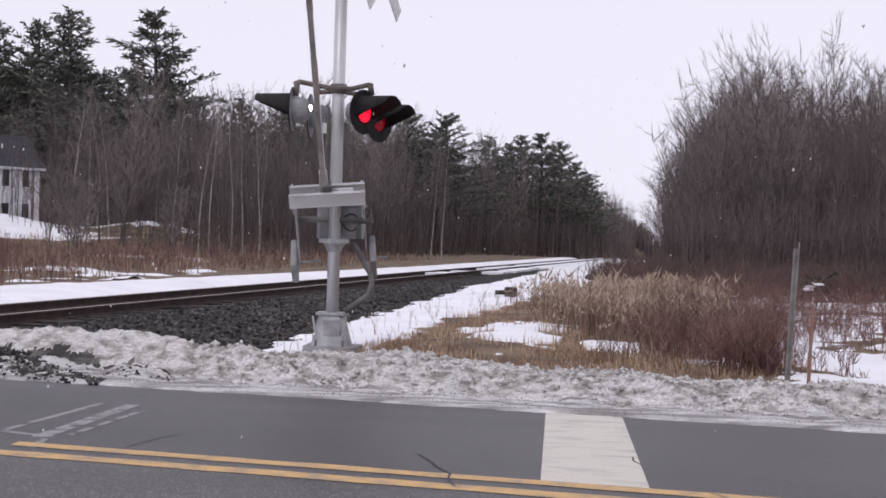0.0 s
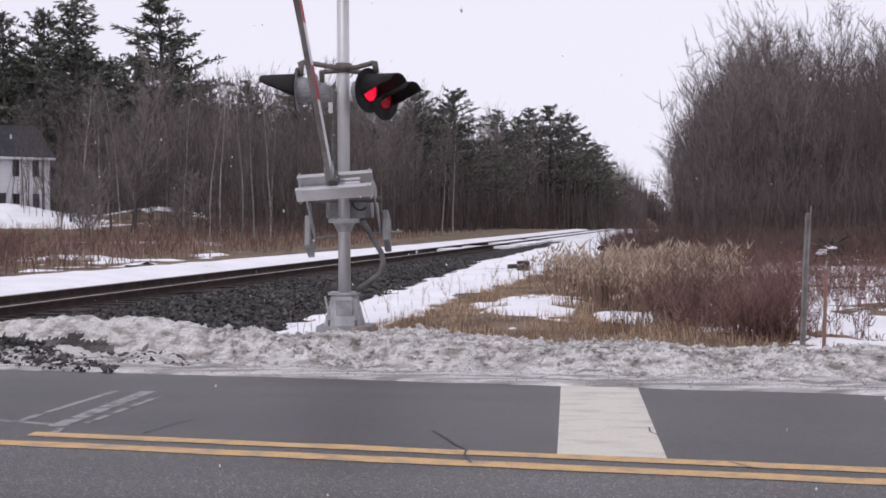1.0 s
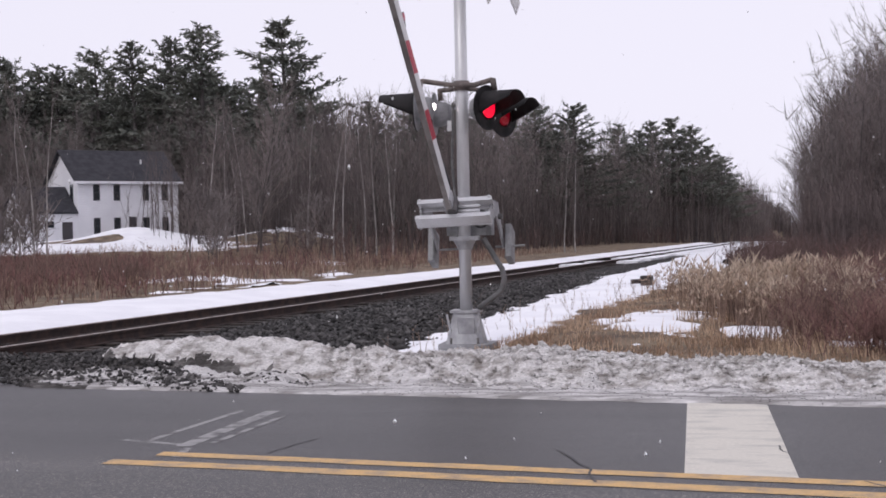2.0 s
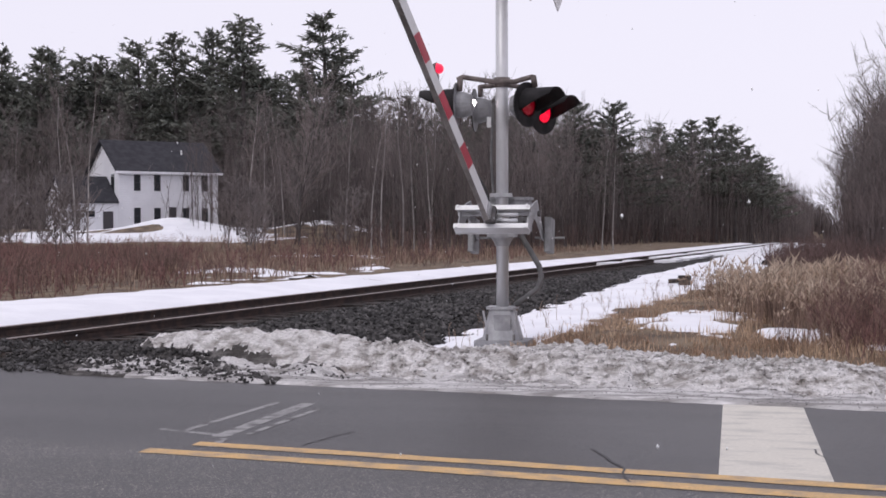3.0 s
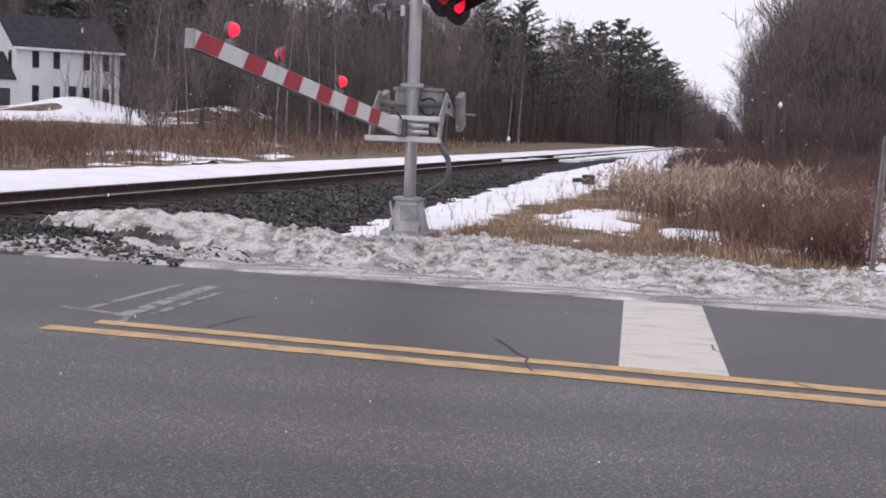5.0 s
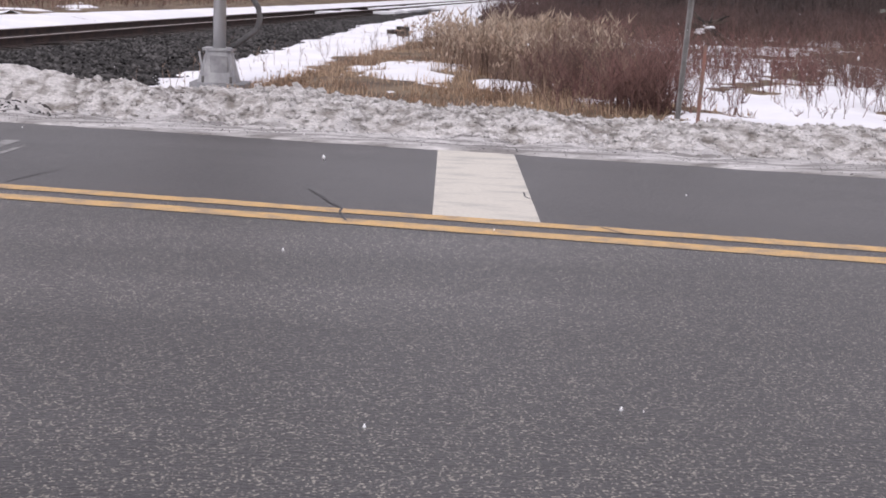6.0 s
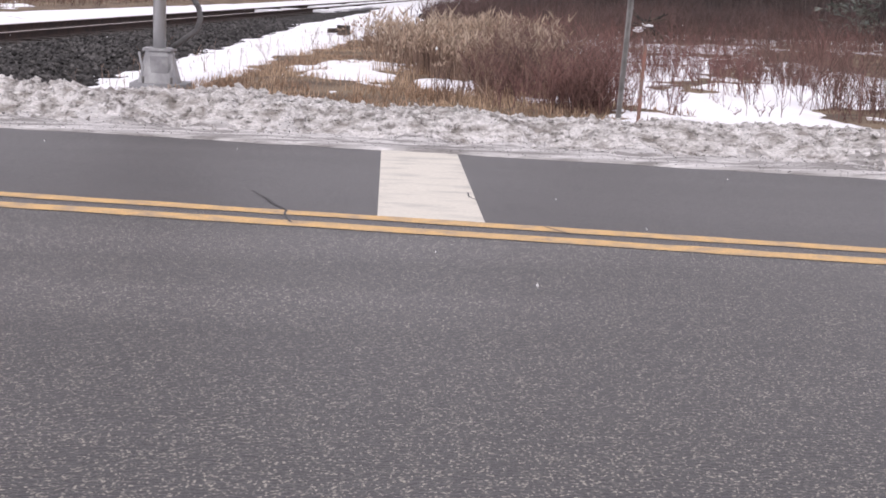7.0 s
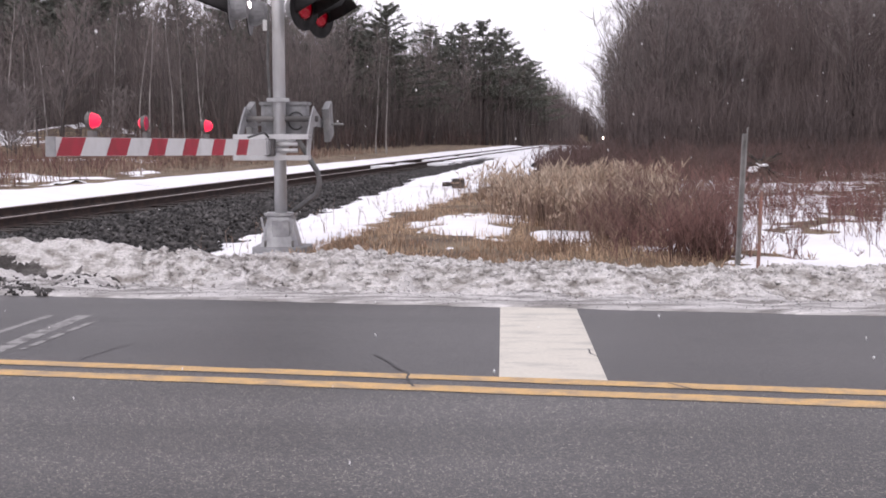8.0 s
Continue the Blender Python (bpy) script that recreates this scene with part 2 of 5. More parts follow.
def lens_material():
    """Clear red signal glass."""
    m = bpy.data.materials.new("red_lens")
    m.use_nodes = True
    n, l = m.node_tree.nodes, m.node_tree.links
    n.clear()
    tr, gl, mx, out = (n.new(k) for k in ("ShaderNodeBsdfTransparent", "ShaderNodeBsdfGlossy", "ShaderNodeMixShader", "ShaderNodeOutputMaterial"))
    tr.inputs[0].default_value = (0.95, 0.17, 0.3, 1)
    gl.inputs["Roughness"].default_value = 0.15
    mx.inputs[0].default_value = 0.06
    l.new(tr.outputs[0], mx.inputs[1])
    l.new(gl.outputs[0], mx.inputs[2])
    l.new(mx.outputs[0], out.inputs[0])
    return m


LENS = lens_material()

# ---- mesh tools ----


class Shape:
    """Vertices, faces and a material slot for each face, gathered piece by piece."""

    def __init__(self):
        self.v, self.f, self.m = [], [], []

    def add(self, verts, faces, slot=0):
        n = len(self.v)
        self.v += [tuple(p) for p in verts]
        self.f += [tuple(i + n for i in f) for f in faces]
        self.m += [slot] * len(faces)
        return self

    def box(self, c, size, turn=None, slot=0, bevel=0.0, taper=(1, 1)):
        """A box at c, with chamfered upright edges when bevel is given; taper scales its top."""
        hx, hy, hz = (s / 2 for s in size)
        b = min(bevel, hx * 0.9, hy * 0.9)
        ring = [(-hx + b, -hy), (hx - b, -hy), (hx, -hy + b), (hx, hy - b), (hx - b, hy), (-hx + b, hy), (-hx, hy - b), (-hx, -hy + b)] if b else [(-hx, -hy), (hx, -hy), (hx, hy), (-hx, hy)]
        k = len(ring)
        vs = [Vector((x, y, -hz)) for x, y in ring] + [Vector((x * taper[0], y * taper[1], hz)) for x, y in ring]
        if turn is not None:
            vs = [turn.to_3x3() @ p for p in vs]
        vs = [p + Vector(c) for p in vs]
        fs = [tuple(range(k))[::-1], tuple(range(k, 2 * k))] + [(i, (i + 1) % k, k + (i + 1) % k, k + i) for i in range(k)]
        return self.add(vs, fs, slot)

    def tube(self, pts, radii, sides=8, slot=0, caps=True):
        """A round bar along points, with a radius at each."""
        pts = [Vector(p) for p in pts]
        if not hasattr(radii, "__len__"):
            radii = [radii] * len(pts)
        vs, fs = [], []
        side = None
        for i, p in enumerate(pts):
            d = (pts[min(i + 1, len(pts) - 1)] - pts[max(i - 1, 0)]).normalized()
            if side is None:
                side = d.orthogonal().normalized()
            side = (side - d * side.dot(d)).normalized()
            up = d.cross(side)
            for k in range(sides):
                a = 2 * math.pi * k / sides
                vs.append(p + (side * math.cos(a) + up * math.sin(a)) * radii[i])
        for i in range(len(pts) - 1):
            for k in range(sides):
                a, b = i * sides + k, i * sides + (k + 1) % sides
                fs.append((a, b, b + sides, a + sides))
        if caps:
            fs += [tuple(range(sides))[::-1], tuple(range(len(vs) - sides, len(vs)))]
        return self.add(vs, fs, slot)

    def mesh(self, name, mats, smooth=False):
        me = bpy.data.meshes.new(name)
        me.from_pydata(self.v, [], self.f)
        for m in mats if isinstance(mats, (list, tuple)) else [mats]:
            me.materials.append(m)
        me.polygons.foreach_set("material_index", self.m)
        if smooth:
            me.polygons.foreach_set("use_smooth", [True] * len(self.f))
        me.update()
        return me


def part(name, shape, mats, parent=None, label="", smooth=False, at=None):
    ob = new(name, shape if isinstance(shape, bpy.types.Mesh) else shape.mesh(name, mats, smooth))
    if parent:
        ob.parent = parent
    if at is not None:
        ob.matrix_basis = at
    return tagged(ob, label)


def empty(name, m):
    ob = new(name)
    ob.empty_display_size = 0.2
    ob.matrix_basis = m
    return ob


def blades(pos, length, lean, width, azimuth, bend=0.0, roots=0.0):
    """Many thin upright three-sided spikes as arrays: points, lengths, lean and facing of each, a kink at mid height."""
    n = len(pos)
    d = np.stack([np.cos(azimuth), np.sin(azimuth), np.zeros(n)], 1)
    up = np.array([0, 0, 1.0])
    tip = pos + d * (length * np.sin(lean))[:, None] + up * (length * np.cos(lean))[:, None]
    mid = pos + d * (length * np.sin(lean) * (0.42 - bend))[:, None] + up * (length * np.cos(lean) * 0.56)[:, None]
    s = np.random.rand(n) * 6.28
    v = []
    for k in range(3):
        o = np.stack([np.cos(s + k * 2.094), np.sin(s + k * 2.094), np.zeros(n)], 1) * width[:, None]
        v.append((pos - up * roots + o, mid + o * 0.75))
    verts = np.stack([v[0][0], v[1][0], v[2][0], v[0][1], v[1][1], v[2][1], tip], 1).reshape(-1, 3)
    one = np.array([(0, 1, 4), (0, 4, 3), (1, 2, 5), (1, 5, 4), (2, 0, 3), (2, 3, 5), (3, 4, 6), (4, 5, 6), (5, 3, 6)])
    return verts, (one[None] + 7 * np.arange(n)[:, None, None]).reshape(-1, 3)


def spikes(pos, length, lean, width, azimuth):
    """Many thin three-sided points as arrays, for twigs."""
    n = len(pos)
    d = np.stack([np.cos(azimuth) * np.sin(lean), np.sin(azimuth) * np.sin(lean), np.cos(lean)], 1)
    a = np.stack([-np.sin(azimuth), np.cos(azimuth), np.zeros(n)], 1) * width[:, None]
    b = np.cross(d, a)
    v = np.stack([pos + a, pos - 0.5 * a + 0.87 * b, pos - 0.5 * a - 0.87 * b, pos + d * length[:, None]], 1).reshape(-1, 3)
    one = np.array([(0, 1, 3), (1, 2, 3), (2, 0, 3)])
    return v, (one[None] + 4 * np.arange(n)[:, None, None]).reshape(-1, 3)


def mesh_from(name, verts, tris, mats, slots=None):
    me = bpy.data.meshes.new(name)
    me.vertices.add(len(verts))
    me.vertices.foreach_set("co", np.asarray(verts, np.float32).ravel())
    me.loops.add(len(tris) * 3)
    me.loops.foreach_set("vertex_index", np.asarray(tris, np.int32).ravel())
    me.polygons.add(len(tris))
    me.polygons.foreach_set("loop_start", np.arange(0, 3 * len(tris), 3, dtype=np.int32))
    for m in mats:
        me.materials.append(m)
    if slots is not None:
        me.polygons.foreach_set("material_index", np.asarray(slots, np.int32))
    me.update(calc_edges=True)
    return me


def smoothstep(a, b, x):
    t = np.clip((x - a) / (b - a), 0, 1)
    return t * t * (3 - 2 * t)


def fractal(x, y, scale, seed=0.0, octaves=4):
    """Sum of noise octaves in -1..1 over arrays."""
    x, y = np.broadcast_arrays(np.asarray(x, float), np.asarray(y, float))
    out = np.empty(x.shape)
    flat, fx, fy = out.ravel(), x.ravel(), y.ravel()
    for i in range(len(flat)):
        flat[i] = noise.fractal((fx[i] * scale, fy[i] * scale, seed), 1.0, 2.0, octaves)
    return flat.reshape(x.shape)


# ---- ground heights ----


def rail_u(x, y):
    """Distance to the right of the near rail."""
    return x - (RAIL_X + RAIL_SLOPE * y)


def edge_v(x, y):
    """Distance beyond the cleared edge of the carriageway."""
    return y - (EDGE_Y + EDGE_SLOPE * x)


def ground_z(x, y):
    """Height of the ground."""
    x, y = np.asarray(x, float), np.asarray(y, float)
    u, v = rail_u(x, y), edge_v(x, y)
    z = np.full(np.broadcast(x, y).shape, -0.05)
    z = z + 0.15 * smoothstep(0.6, 2.2, v) * smoothstep(5.5, 7.5, u) * (1 - smoothstep(6, 14, v))
    z = z - 0.17 * smoothstep(0.8, 2.2, v) * (1 - smoothstep(4.8, 6.2, u)) * smoothstep(-6, -3, u)
    z = z + 1.5 * smoothstep(62, 104, y) * smoothstep(-16, -34, u)
    z = z + 0.9 * smoothstep(60, 140, y) * smoothstep(6, 20, u)
    # snowed-in bank before the house and a low knoll beside it
    z = z + 0.95 * np.exp(-((x + 42.3) / 3.6) ** 2 - ((y - 95.5) / 3.0) ** 2) + 0.9 * np.exp(-((x + 30.0) / 3.4) ** 2 - ((y - 96) / 4.0) ** 2)
    return z


def track_z(y):
    """Height of the rail heads: level at the crossing, falling gently in the distance."""
    y = np.asarray(y, float)
    return 0.012 - 3.0 * smoothstep(122, 240, y) - 7.0 * smoothstep(228, 330, y)


def dip(x, y):
    """How far the ground falls with the line in the distance."""
    return (0.012 - track_z(y)) * (1 - smoothstep(7, 18, np.abs(rail_u(x, y) + 0.7)))


def height(x, y):
    return ground_z(x, y) - dip(x, y)


def sheet(name, xs, ys, zfun, mats, keep=None, smooth=True):
    """A height field over a grid, cells kept by their centres."""
    gx, gy = np.meshgrid(xs, ys, indexing="ij")
    gz = zfun(gx, gy)
    nx, ny = gx.shape
    idx = np.arange(nx * ny).reshape(nx, ny)
    a, b, c, d = idx[:-1, :-1], idx[1:, :-1], idx[1:, 1:], idx[:-1, 1:]
    quads = np.stack([a, b, c, d], -1).reshape(-1, 4)
    if keep is not None:
        cx = (gx[:-1, :-1] + gx[1:, 1:]) / 2
        cy = (gy[:-1, :-1] + gy[1:, 1:]) / 2
        cz = (gz[:-1, :-1] + gz[1:, 1:]) / 2
        quads = quads[keep(cx, cy, cz).ravel()]
    tris = np.concatenate([quads[:, [0, 1, 2]], quads[:, [0, 2, 3]]])
    used, inverse = np.unique(tris, return_inverse=True)
    verts = np.stack([gx, gy, gz], -1).reshape(-1, 3)[used]
    me = mesh_from(name, verts, inverse.reshape(-1, 3), mats)
    if smooth:
        me.polygons.foreach_set("use_smooth", [True] * len(me.polygons))
    return new(name, me)


def spread(lo, hi, near, step, grow):
    """Grid lines, fine about near and coarser away from it."""
    out, p, s = [near], near, step
    while p < hi:
        p += s
        s *= grow
        out.append(min(p, hi))
    p, s = near, step
    while p > lo:
        p -= s
        s *= grow
        out.append(max(p, lo))
    return np.array(sorted(set(out)))


# ---- ground, road, rails ----
ground = sheet("ground", spread(-1500, 1500, -2, 0.5, 1.07), spread(-300, 2500, 14, 0.4, 1.06),
               lambda x, y: height(x, y) + 0.04 * np.sin(x * 1.7 + 0.6 * y) * np.sin(y * 1.3) * smoothstep(2, 5, edge_v(x, y)), [EARTH])
tagged(ground, "brown winter earth under dead grass", "ground", kind="structure")


def road_strip(name, v0, v1, z, x0, x1, mats, step=2.0, wobble=0.0, seed=0.0):
    """A strip along the road between two distances from its far edge, with uneven sides if wobble is given."""
    s = Shape()
    xs = np.arange(x0, x1 + 1e-6, step)
    vs = []
    for x in xs:
        n0 = wobble * noise.noise((x * 3.1, 1.7, seed)) if wobble else 0
        n1 = wobble * noise.noise((x * 3.1, 7.7, seed)) if wobble else 0
        base = EDGE_Y + EDGE_SLOPE * x
        vs += [(x, base + v0 + n0, z), (x, base + v1 + n1, z)]
    s.add(vs, [(2 * i, 2 * i + 2, 2 * i + 3, 2 * i + 1) for i in range(len(xs) - 1)])
    return s.mesh(name, mats)


road = Shape()
RX0, RX1 = -90.0, 90.0
corner = [(RX0, -7.6), (RX1, -7.6), (RX1, 0.9), (RX0, 0.9)]
road.add([(x, EDGE_Y + EDGE_SLOPE * x + v, z) for z in (-0.3, 0.0) for x, v in corner], [(0, 3, 2, 1), (4, 5, 6, 7), (0, 1, 5, 4), (1, 2, 6, 5), (2, 3, 7, 6), (3, 0, 4, 7)])
road = tagged(part("road", road, ASPHALT), "worn grey asphalt two-lane road with pale specks", "road", kind="structure")


def marking(name, mesh, label):
    ob = new(name, mesh)
    return tagged(ob, label, "road marking", kind="structure")


marking("centre_line", road_strip("centre_line", -3.52, -3.35, 0.0032, -3.62, 60, [YELLOW], 0.15, 0.02, 1), "solid yellow centre line, edges worn")
marking("centre_line", road_strip("centre_line", -3.18, -3.03, 0.0032, -3.4, 60, [YELLOW], 0.15, 0.02, 2), "solid yellow centre line, edges worn")
stop = Shape()
stop.add([(-0.06, 7.60, 0.003), (0.56, 7.50, 0.003), (0.55, 10.55, 0.003), (-0.06, 10.72, 0.003)], [(0, 1, 2, 3)])
marking("stop_line", stop.mesh("stop_line", [WHITE_LINE]), "broad worn white stop line across one lane")
old = Shape()
for zz, (ax, ay, bx, by, w) in enumerate(((-3.9, 8.62, -3.3, 8.4, 0.03), (-3.36, 8.36, -3.3, 10.1, 0.06), (-3.7, 8.56, -3.56, 10.1, 0.03), (-3.3, 8.3, -3.24, 7.95, 0.03), (-3.2, 8.5, -3.12, 9.8, 0.025))):
    zz = 0.001 + 0.0004 * zz
    d = Vector((bx - ax, by - ay, 0)).normalized()
    p = Vector((-d.y, d.x, 0)) * w
    old.add([(ax - p.x, ay - p.y, zz), (bx - p.x, by - p.y, zz), (bx + p.x, by + p.y, zz), (ax + p.x, ay + p.y, zz)], [(0, 1, 2, 3)])
marking("old_marking", old.mesh("old_marking", [WORN_LINE]), "faded white paint marks worn into the asphalt")


def crack(points, w):
    s = Shape()
    vs = []
    pts = []
    for (ax, ay), (bx, by) in zip(points, points[1:]):
        for k in range(6):
            t = k / 6
            x, y = ax + (bx - ax) * t, ay + (by - ay) * t
            pts.append((x + 0.03 * noise.noise((x * 5, y * 5, 3)), y + 0.03 * noise.noise((x * 5, y * 5, 9))))
    for x, y in pts:
        ww = w * (0.6 + 0.5 * abs(noise.noise((x * 9, y * 9, 1))))
        vs += [(x - ww, y, 0.0045), (x + ww, y, 0.0045)]
    s.add(vs, [(2 * i, 2 * i + 1, 2 * i + 3, 2 * i + 2) for i in range(len(pts) - 1)])
    return s


for points, w in (([(-0.85, 8.35), (-0.62, 7.75), (-0.52, 7.2)], 0.011), ([(0.9, 7.42), (1.05, 7.2)], 0.012), ([(-2.7, 8.1), (-2.5, 8.9)], 0.008), ([(0.5, 8.6), (0.56, 8.2)], 0.008)):
    marking("road_crack", crack(points, w).mesh("road_crack", [CRACK]), "thin dark crack in the asphalt")
shoulder = sheet("gravel_shoulder", np.arange(-6, 6, 0.08), np.arange(-3, 4.6, 0.08),
                 lambda x, y: -0.06 * smoothstep(-7.95, -7.6, edge_v(x, y) + 0.1 * np.sin(2.3 * x)) + 0.03 + 0.02 * np.sin(9 * x + 5 * y) * np.sin(8 * y), [GRAVEL],
                 lambda cx, cy, cz: edge_v(cx, cy) < -7.2)
tagged(shoulder, "dark gravel at the road's near edge", "gravel", kind="structure")

TRACK_END = 330.0


def along(y):
    """A point on the near rail."""
    return RAIL_X + RAIL_SLOPE * y


def rail(offset, name_label):
    """One rail: rusty foot and web, worn bright head, following the line's height."""
    ob = empty("rail", pose(0, 0, 0))
    ys = list(np.arange(-40, 100, 10.0)) + list(np.arange(100, TRACK_END, 15.0))
    web, head = [(-0.07, -0.172), (0.07, -0.172), (0.07, -0.158), (0.012, -0.14), (0.012, -0.045), (-0.012, -0.045), (-0.012, -0.14), (-0.07, -0.158)], [(-0.036, -0.045), (0.036, -0.045), (0.037, -0.008), (0.028, 0.0), (-0.028, 0.0), (-0.037, -0.008)]
    for name, ring, mats in (("web", web, [RUST]), ("head", head, [RUST, SHINE])):
        s = Shape()
        k = len(ring)
        vs = [(along(y) + offset + dx, y, float(track_z(y)) + dz) for y in ys for dx, dz in ring]
        for i in range(len(ys) - 1):
            for j in range(k):
                a, b = i * k + j, i * k + (j + 1) % k
                s.f.append((a, b, b + k, a + k))
                s.m.append(1 if name == "head" and j in (2, 3, 4) else 0)
        s.v = vs
        part(name, s, mats, ob, "bright worn running surface" if name == "head" else "")
    return tagged(ob, name_label, "rail", group="rails of the line", kind="structure")


rail(0.0, "rusty steel rail with a worn bright head")
rail(-GAUGE, "rusty steel rail with a worn bright head")

# flangeway boards where the road crosses the line
for offs in (-0.42, 0.45):
    s = Shape()
    for y0 in np.arange(3.5, 12.4, 2.2):
        s.box((along(y0 + 1.05) + offs + (-GAUGE if offs < 0 else 0), y0 + 1.05, -0.08), (0.5, 2.12, 0.17), pose(0, 0, 0, 0, 0, -math.degrees(TRACK_TURN)), bevel=0.02)
    tagged(part("crossing_panel", s, TIMBER), "dark timber crossing panel beside the rail", "crossing panel", kind="structure")

# ballast bed
def bed_side(y):
    """How far the ballast reaches to the right of the near rail before snow covers it."""
    return np.interp(y, [13, 15.3, 20, 26, 33, 41, 47, 60, 75, 100], [5.3, 5.4, 4.9, 4.5, 3.9, 3.1, 3.1, 2.6, 1.6, 1.0])


ballast = sheet("ballast", np.concatenate([np.arange(-22, -12, 0.8), np.arange(-12, 2, 0.3), np.arange(2, 45, 2.0)]), np.concatenate([np.arange(12.2, 40, 0.35), np.arange(40, 330, 3.0)]),
                lambda x, y: np.where((rail_u(x, y) > -3.2) & (rail_u(x, y) < 8), -0.145 + track_z(y) + 0.03 * np.sin(7 * x + 3 * y) * np.sin(5 * y - 2 * x)
                                      + 0.05 * smoothstep(1.5, 4.0, rail_u(x, y)) - 0.065 * (1 - smoothstep(0.45, 1.1, rail_u(x, y))) - 0.3 * smoothstep(-2.6, -3.2, rail_u(x, y)), -0.6 - dip(x, y)), [GRAVEL],
                lambda cx, cy, cz: (rail_u(cx, cy) > -3.2) & (rail_u(cx, cy) < bed_side(cy) + 0.35))
tagged(ballast, "dark grey crushed-stone track ballast", "ballast", kind="structure")

# ties
tie_shape = Shape().box((0, 0, 0), (2.6, 0.22, 0.17), bevel=0.0)
tie_mesh = tie_shape.mesh("tie", [TIE])
track_ties = empty("track_ties", pose(0, 0, 0))
tagged(track_ties, "row of dark weathered timber ties under the rails", "ties", kind="structure")
for i in range(150):
    y = 11.9 + 0.56 * i
    ob = new("tie", tie_mesh)
    ob.parent = track_ties
    ob.matrix_basis = pose(along(y) - GAUGE / 2 + random.uniform(-0.05, 0.05), y, float(track_z(y)) - 0.25 + random.uniform(-0.012, 0.012), random.uniform(-1, 1), random.uniform(-0.6, 0.6), -math.degrees(TRACK_TURN) + random.uniform(-1.5, 1.5))

# loose ballast stones
def stones(name, n, place, size, mats, label, kind="stuff"):
    """Angular stones as squashed octahedra, turned at random."""
    rng = np.random.default_rng(5)
    p = place(rng, n)
    n = len(p)
    r = rng.uniform(size[0], size[1], n)
    d = rng.normal(size=(n, 6, 3))
    base = np.array([(1, 0, 0), (-1, 0, 0), (0, 1, 0), (0, -1, 0), (0, 0, 1), (0, 0, -1)], float)
    a = rng.uniform(0, 6.28, n)
    b = rng.uniform(-0.8, 0.8, n)
    ca, sa, cb, sb = np.cos(a), np.sin(a), np.cos(b), np.sin(b)
    z0 = np.zeros(n)
    rot = np.stack([np.stack([ca, -sa * cb, sa * sb], -1), np.stack([sa, ca * cb, -ca * sb], -1), np.stack([z0, sb, cb], -1)], 1)
    shape = (base[None] * rng.uniform(0.6, 1.2, (n, 6, 1)) + 0.22 * d) * r[:, None, None] * np.array([1, 1, 0.8])
    v = np.einsum("nij,nkj->nki", rot, shape) + p[:, None]
    tri = np.array([(0, 2, 4), (2, 1, 4), (1, 3, 4), (3, 0, 4), (2, 0, 5), (1, 2, 5), (3, 1, 5), (0, 3, 5)])
    me = mesh_from(name, v.reshape(-1, 3), (tri[None] + 6 * np.arange(n)[:, None, None]).reshape(-1, 3), mats)
    return tagged(new(name, me), label, "stones", kind=kind)


def ballast_spots(rng, n):
    y = 12.4 + 34 * rng.random(n) ** 1.7
    u = np.where(rng.random(n) < 0.8, rng.uniform(0.35, 1.0, n) + rng.random(n) * (bed_side(y) - 0.75), rng.uniform(-1.35, -0.1, n))
    x = u + RAIL_X + RAIL_SLOPE * y
    z = -0.14 + track_z(y) + 0.05 * smoothstep(1.5, 4.0, u) + rng.uniform(-0.02, 0.03, n) - 0.065 * (1 - smoothstep(0.45, 1.1, u))
    return np.stack([x, y, z], 1)


stones("ballast_stones", 14000, ballast_spots, (0.025, 0.062), [STONE], "loose angular dark grey ballast stones")


def mud_spots(rng, n):
    x = -9.4 + 5.4 * rng.random(n) ** 1.5
    v = rng.uniform(0.02, 2.0, n) * smoothstep(-3.6, -6.4, x) + rng.uniform(0, 0.12, n)
    y = EDGE_Y + EDGE_SLOPE * x + v
    return np.stack([x, y, 0.005 + rng.uniform(-0.01, 0.03, n) + 0.1 * smoothstep(0.2, 1.6, v)], 1)


stones("gravel_rubble", 4200, mud_spots, (0.008, 0.034), [STONE], "dark gravel and frozen lumps at the road edge")

# ---- snow ----


def bank_crest(x):
    """Height of the ploughed bank along the road."""
    n = np.vectorize(lambda a: noise.fractal((a * 1.3, 3.3, 0), 1, 2, 4))(x)
    return np.interp(x, [-6.6, -5.9, -4.9, -4.2, -3.3, -2.4, -1.7, -1.1, -0.4, 0.6, 2.0, 5.0, 60], [0.0, 0.04, 0.04, 0.05, 0.1, 0.19, 0.27, 0.2, 0.18, 0.19, 0.16, 0.22, 0.25]) + 0.05 * n * (x > -6.4)


def ridge_v(x):
    """Where the older, whiter ridge lies behind the bank towards the line."""
    return np.interp(x, [-6.6, -5.0, -4.0, -3.0], [1.95, 1.75, 1.5, 1.3])


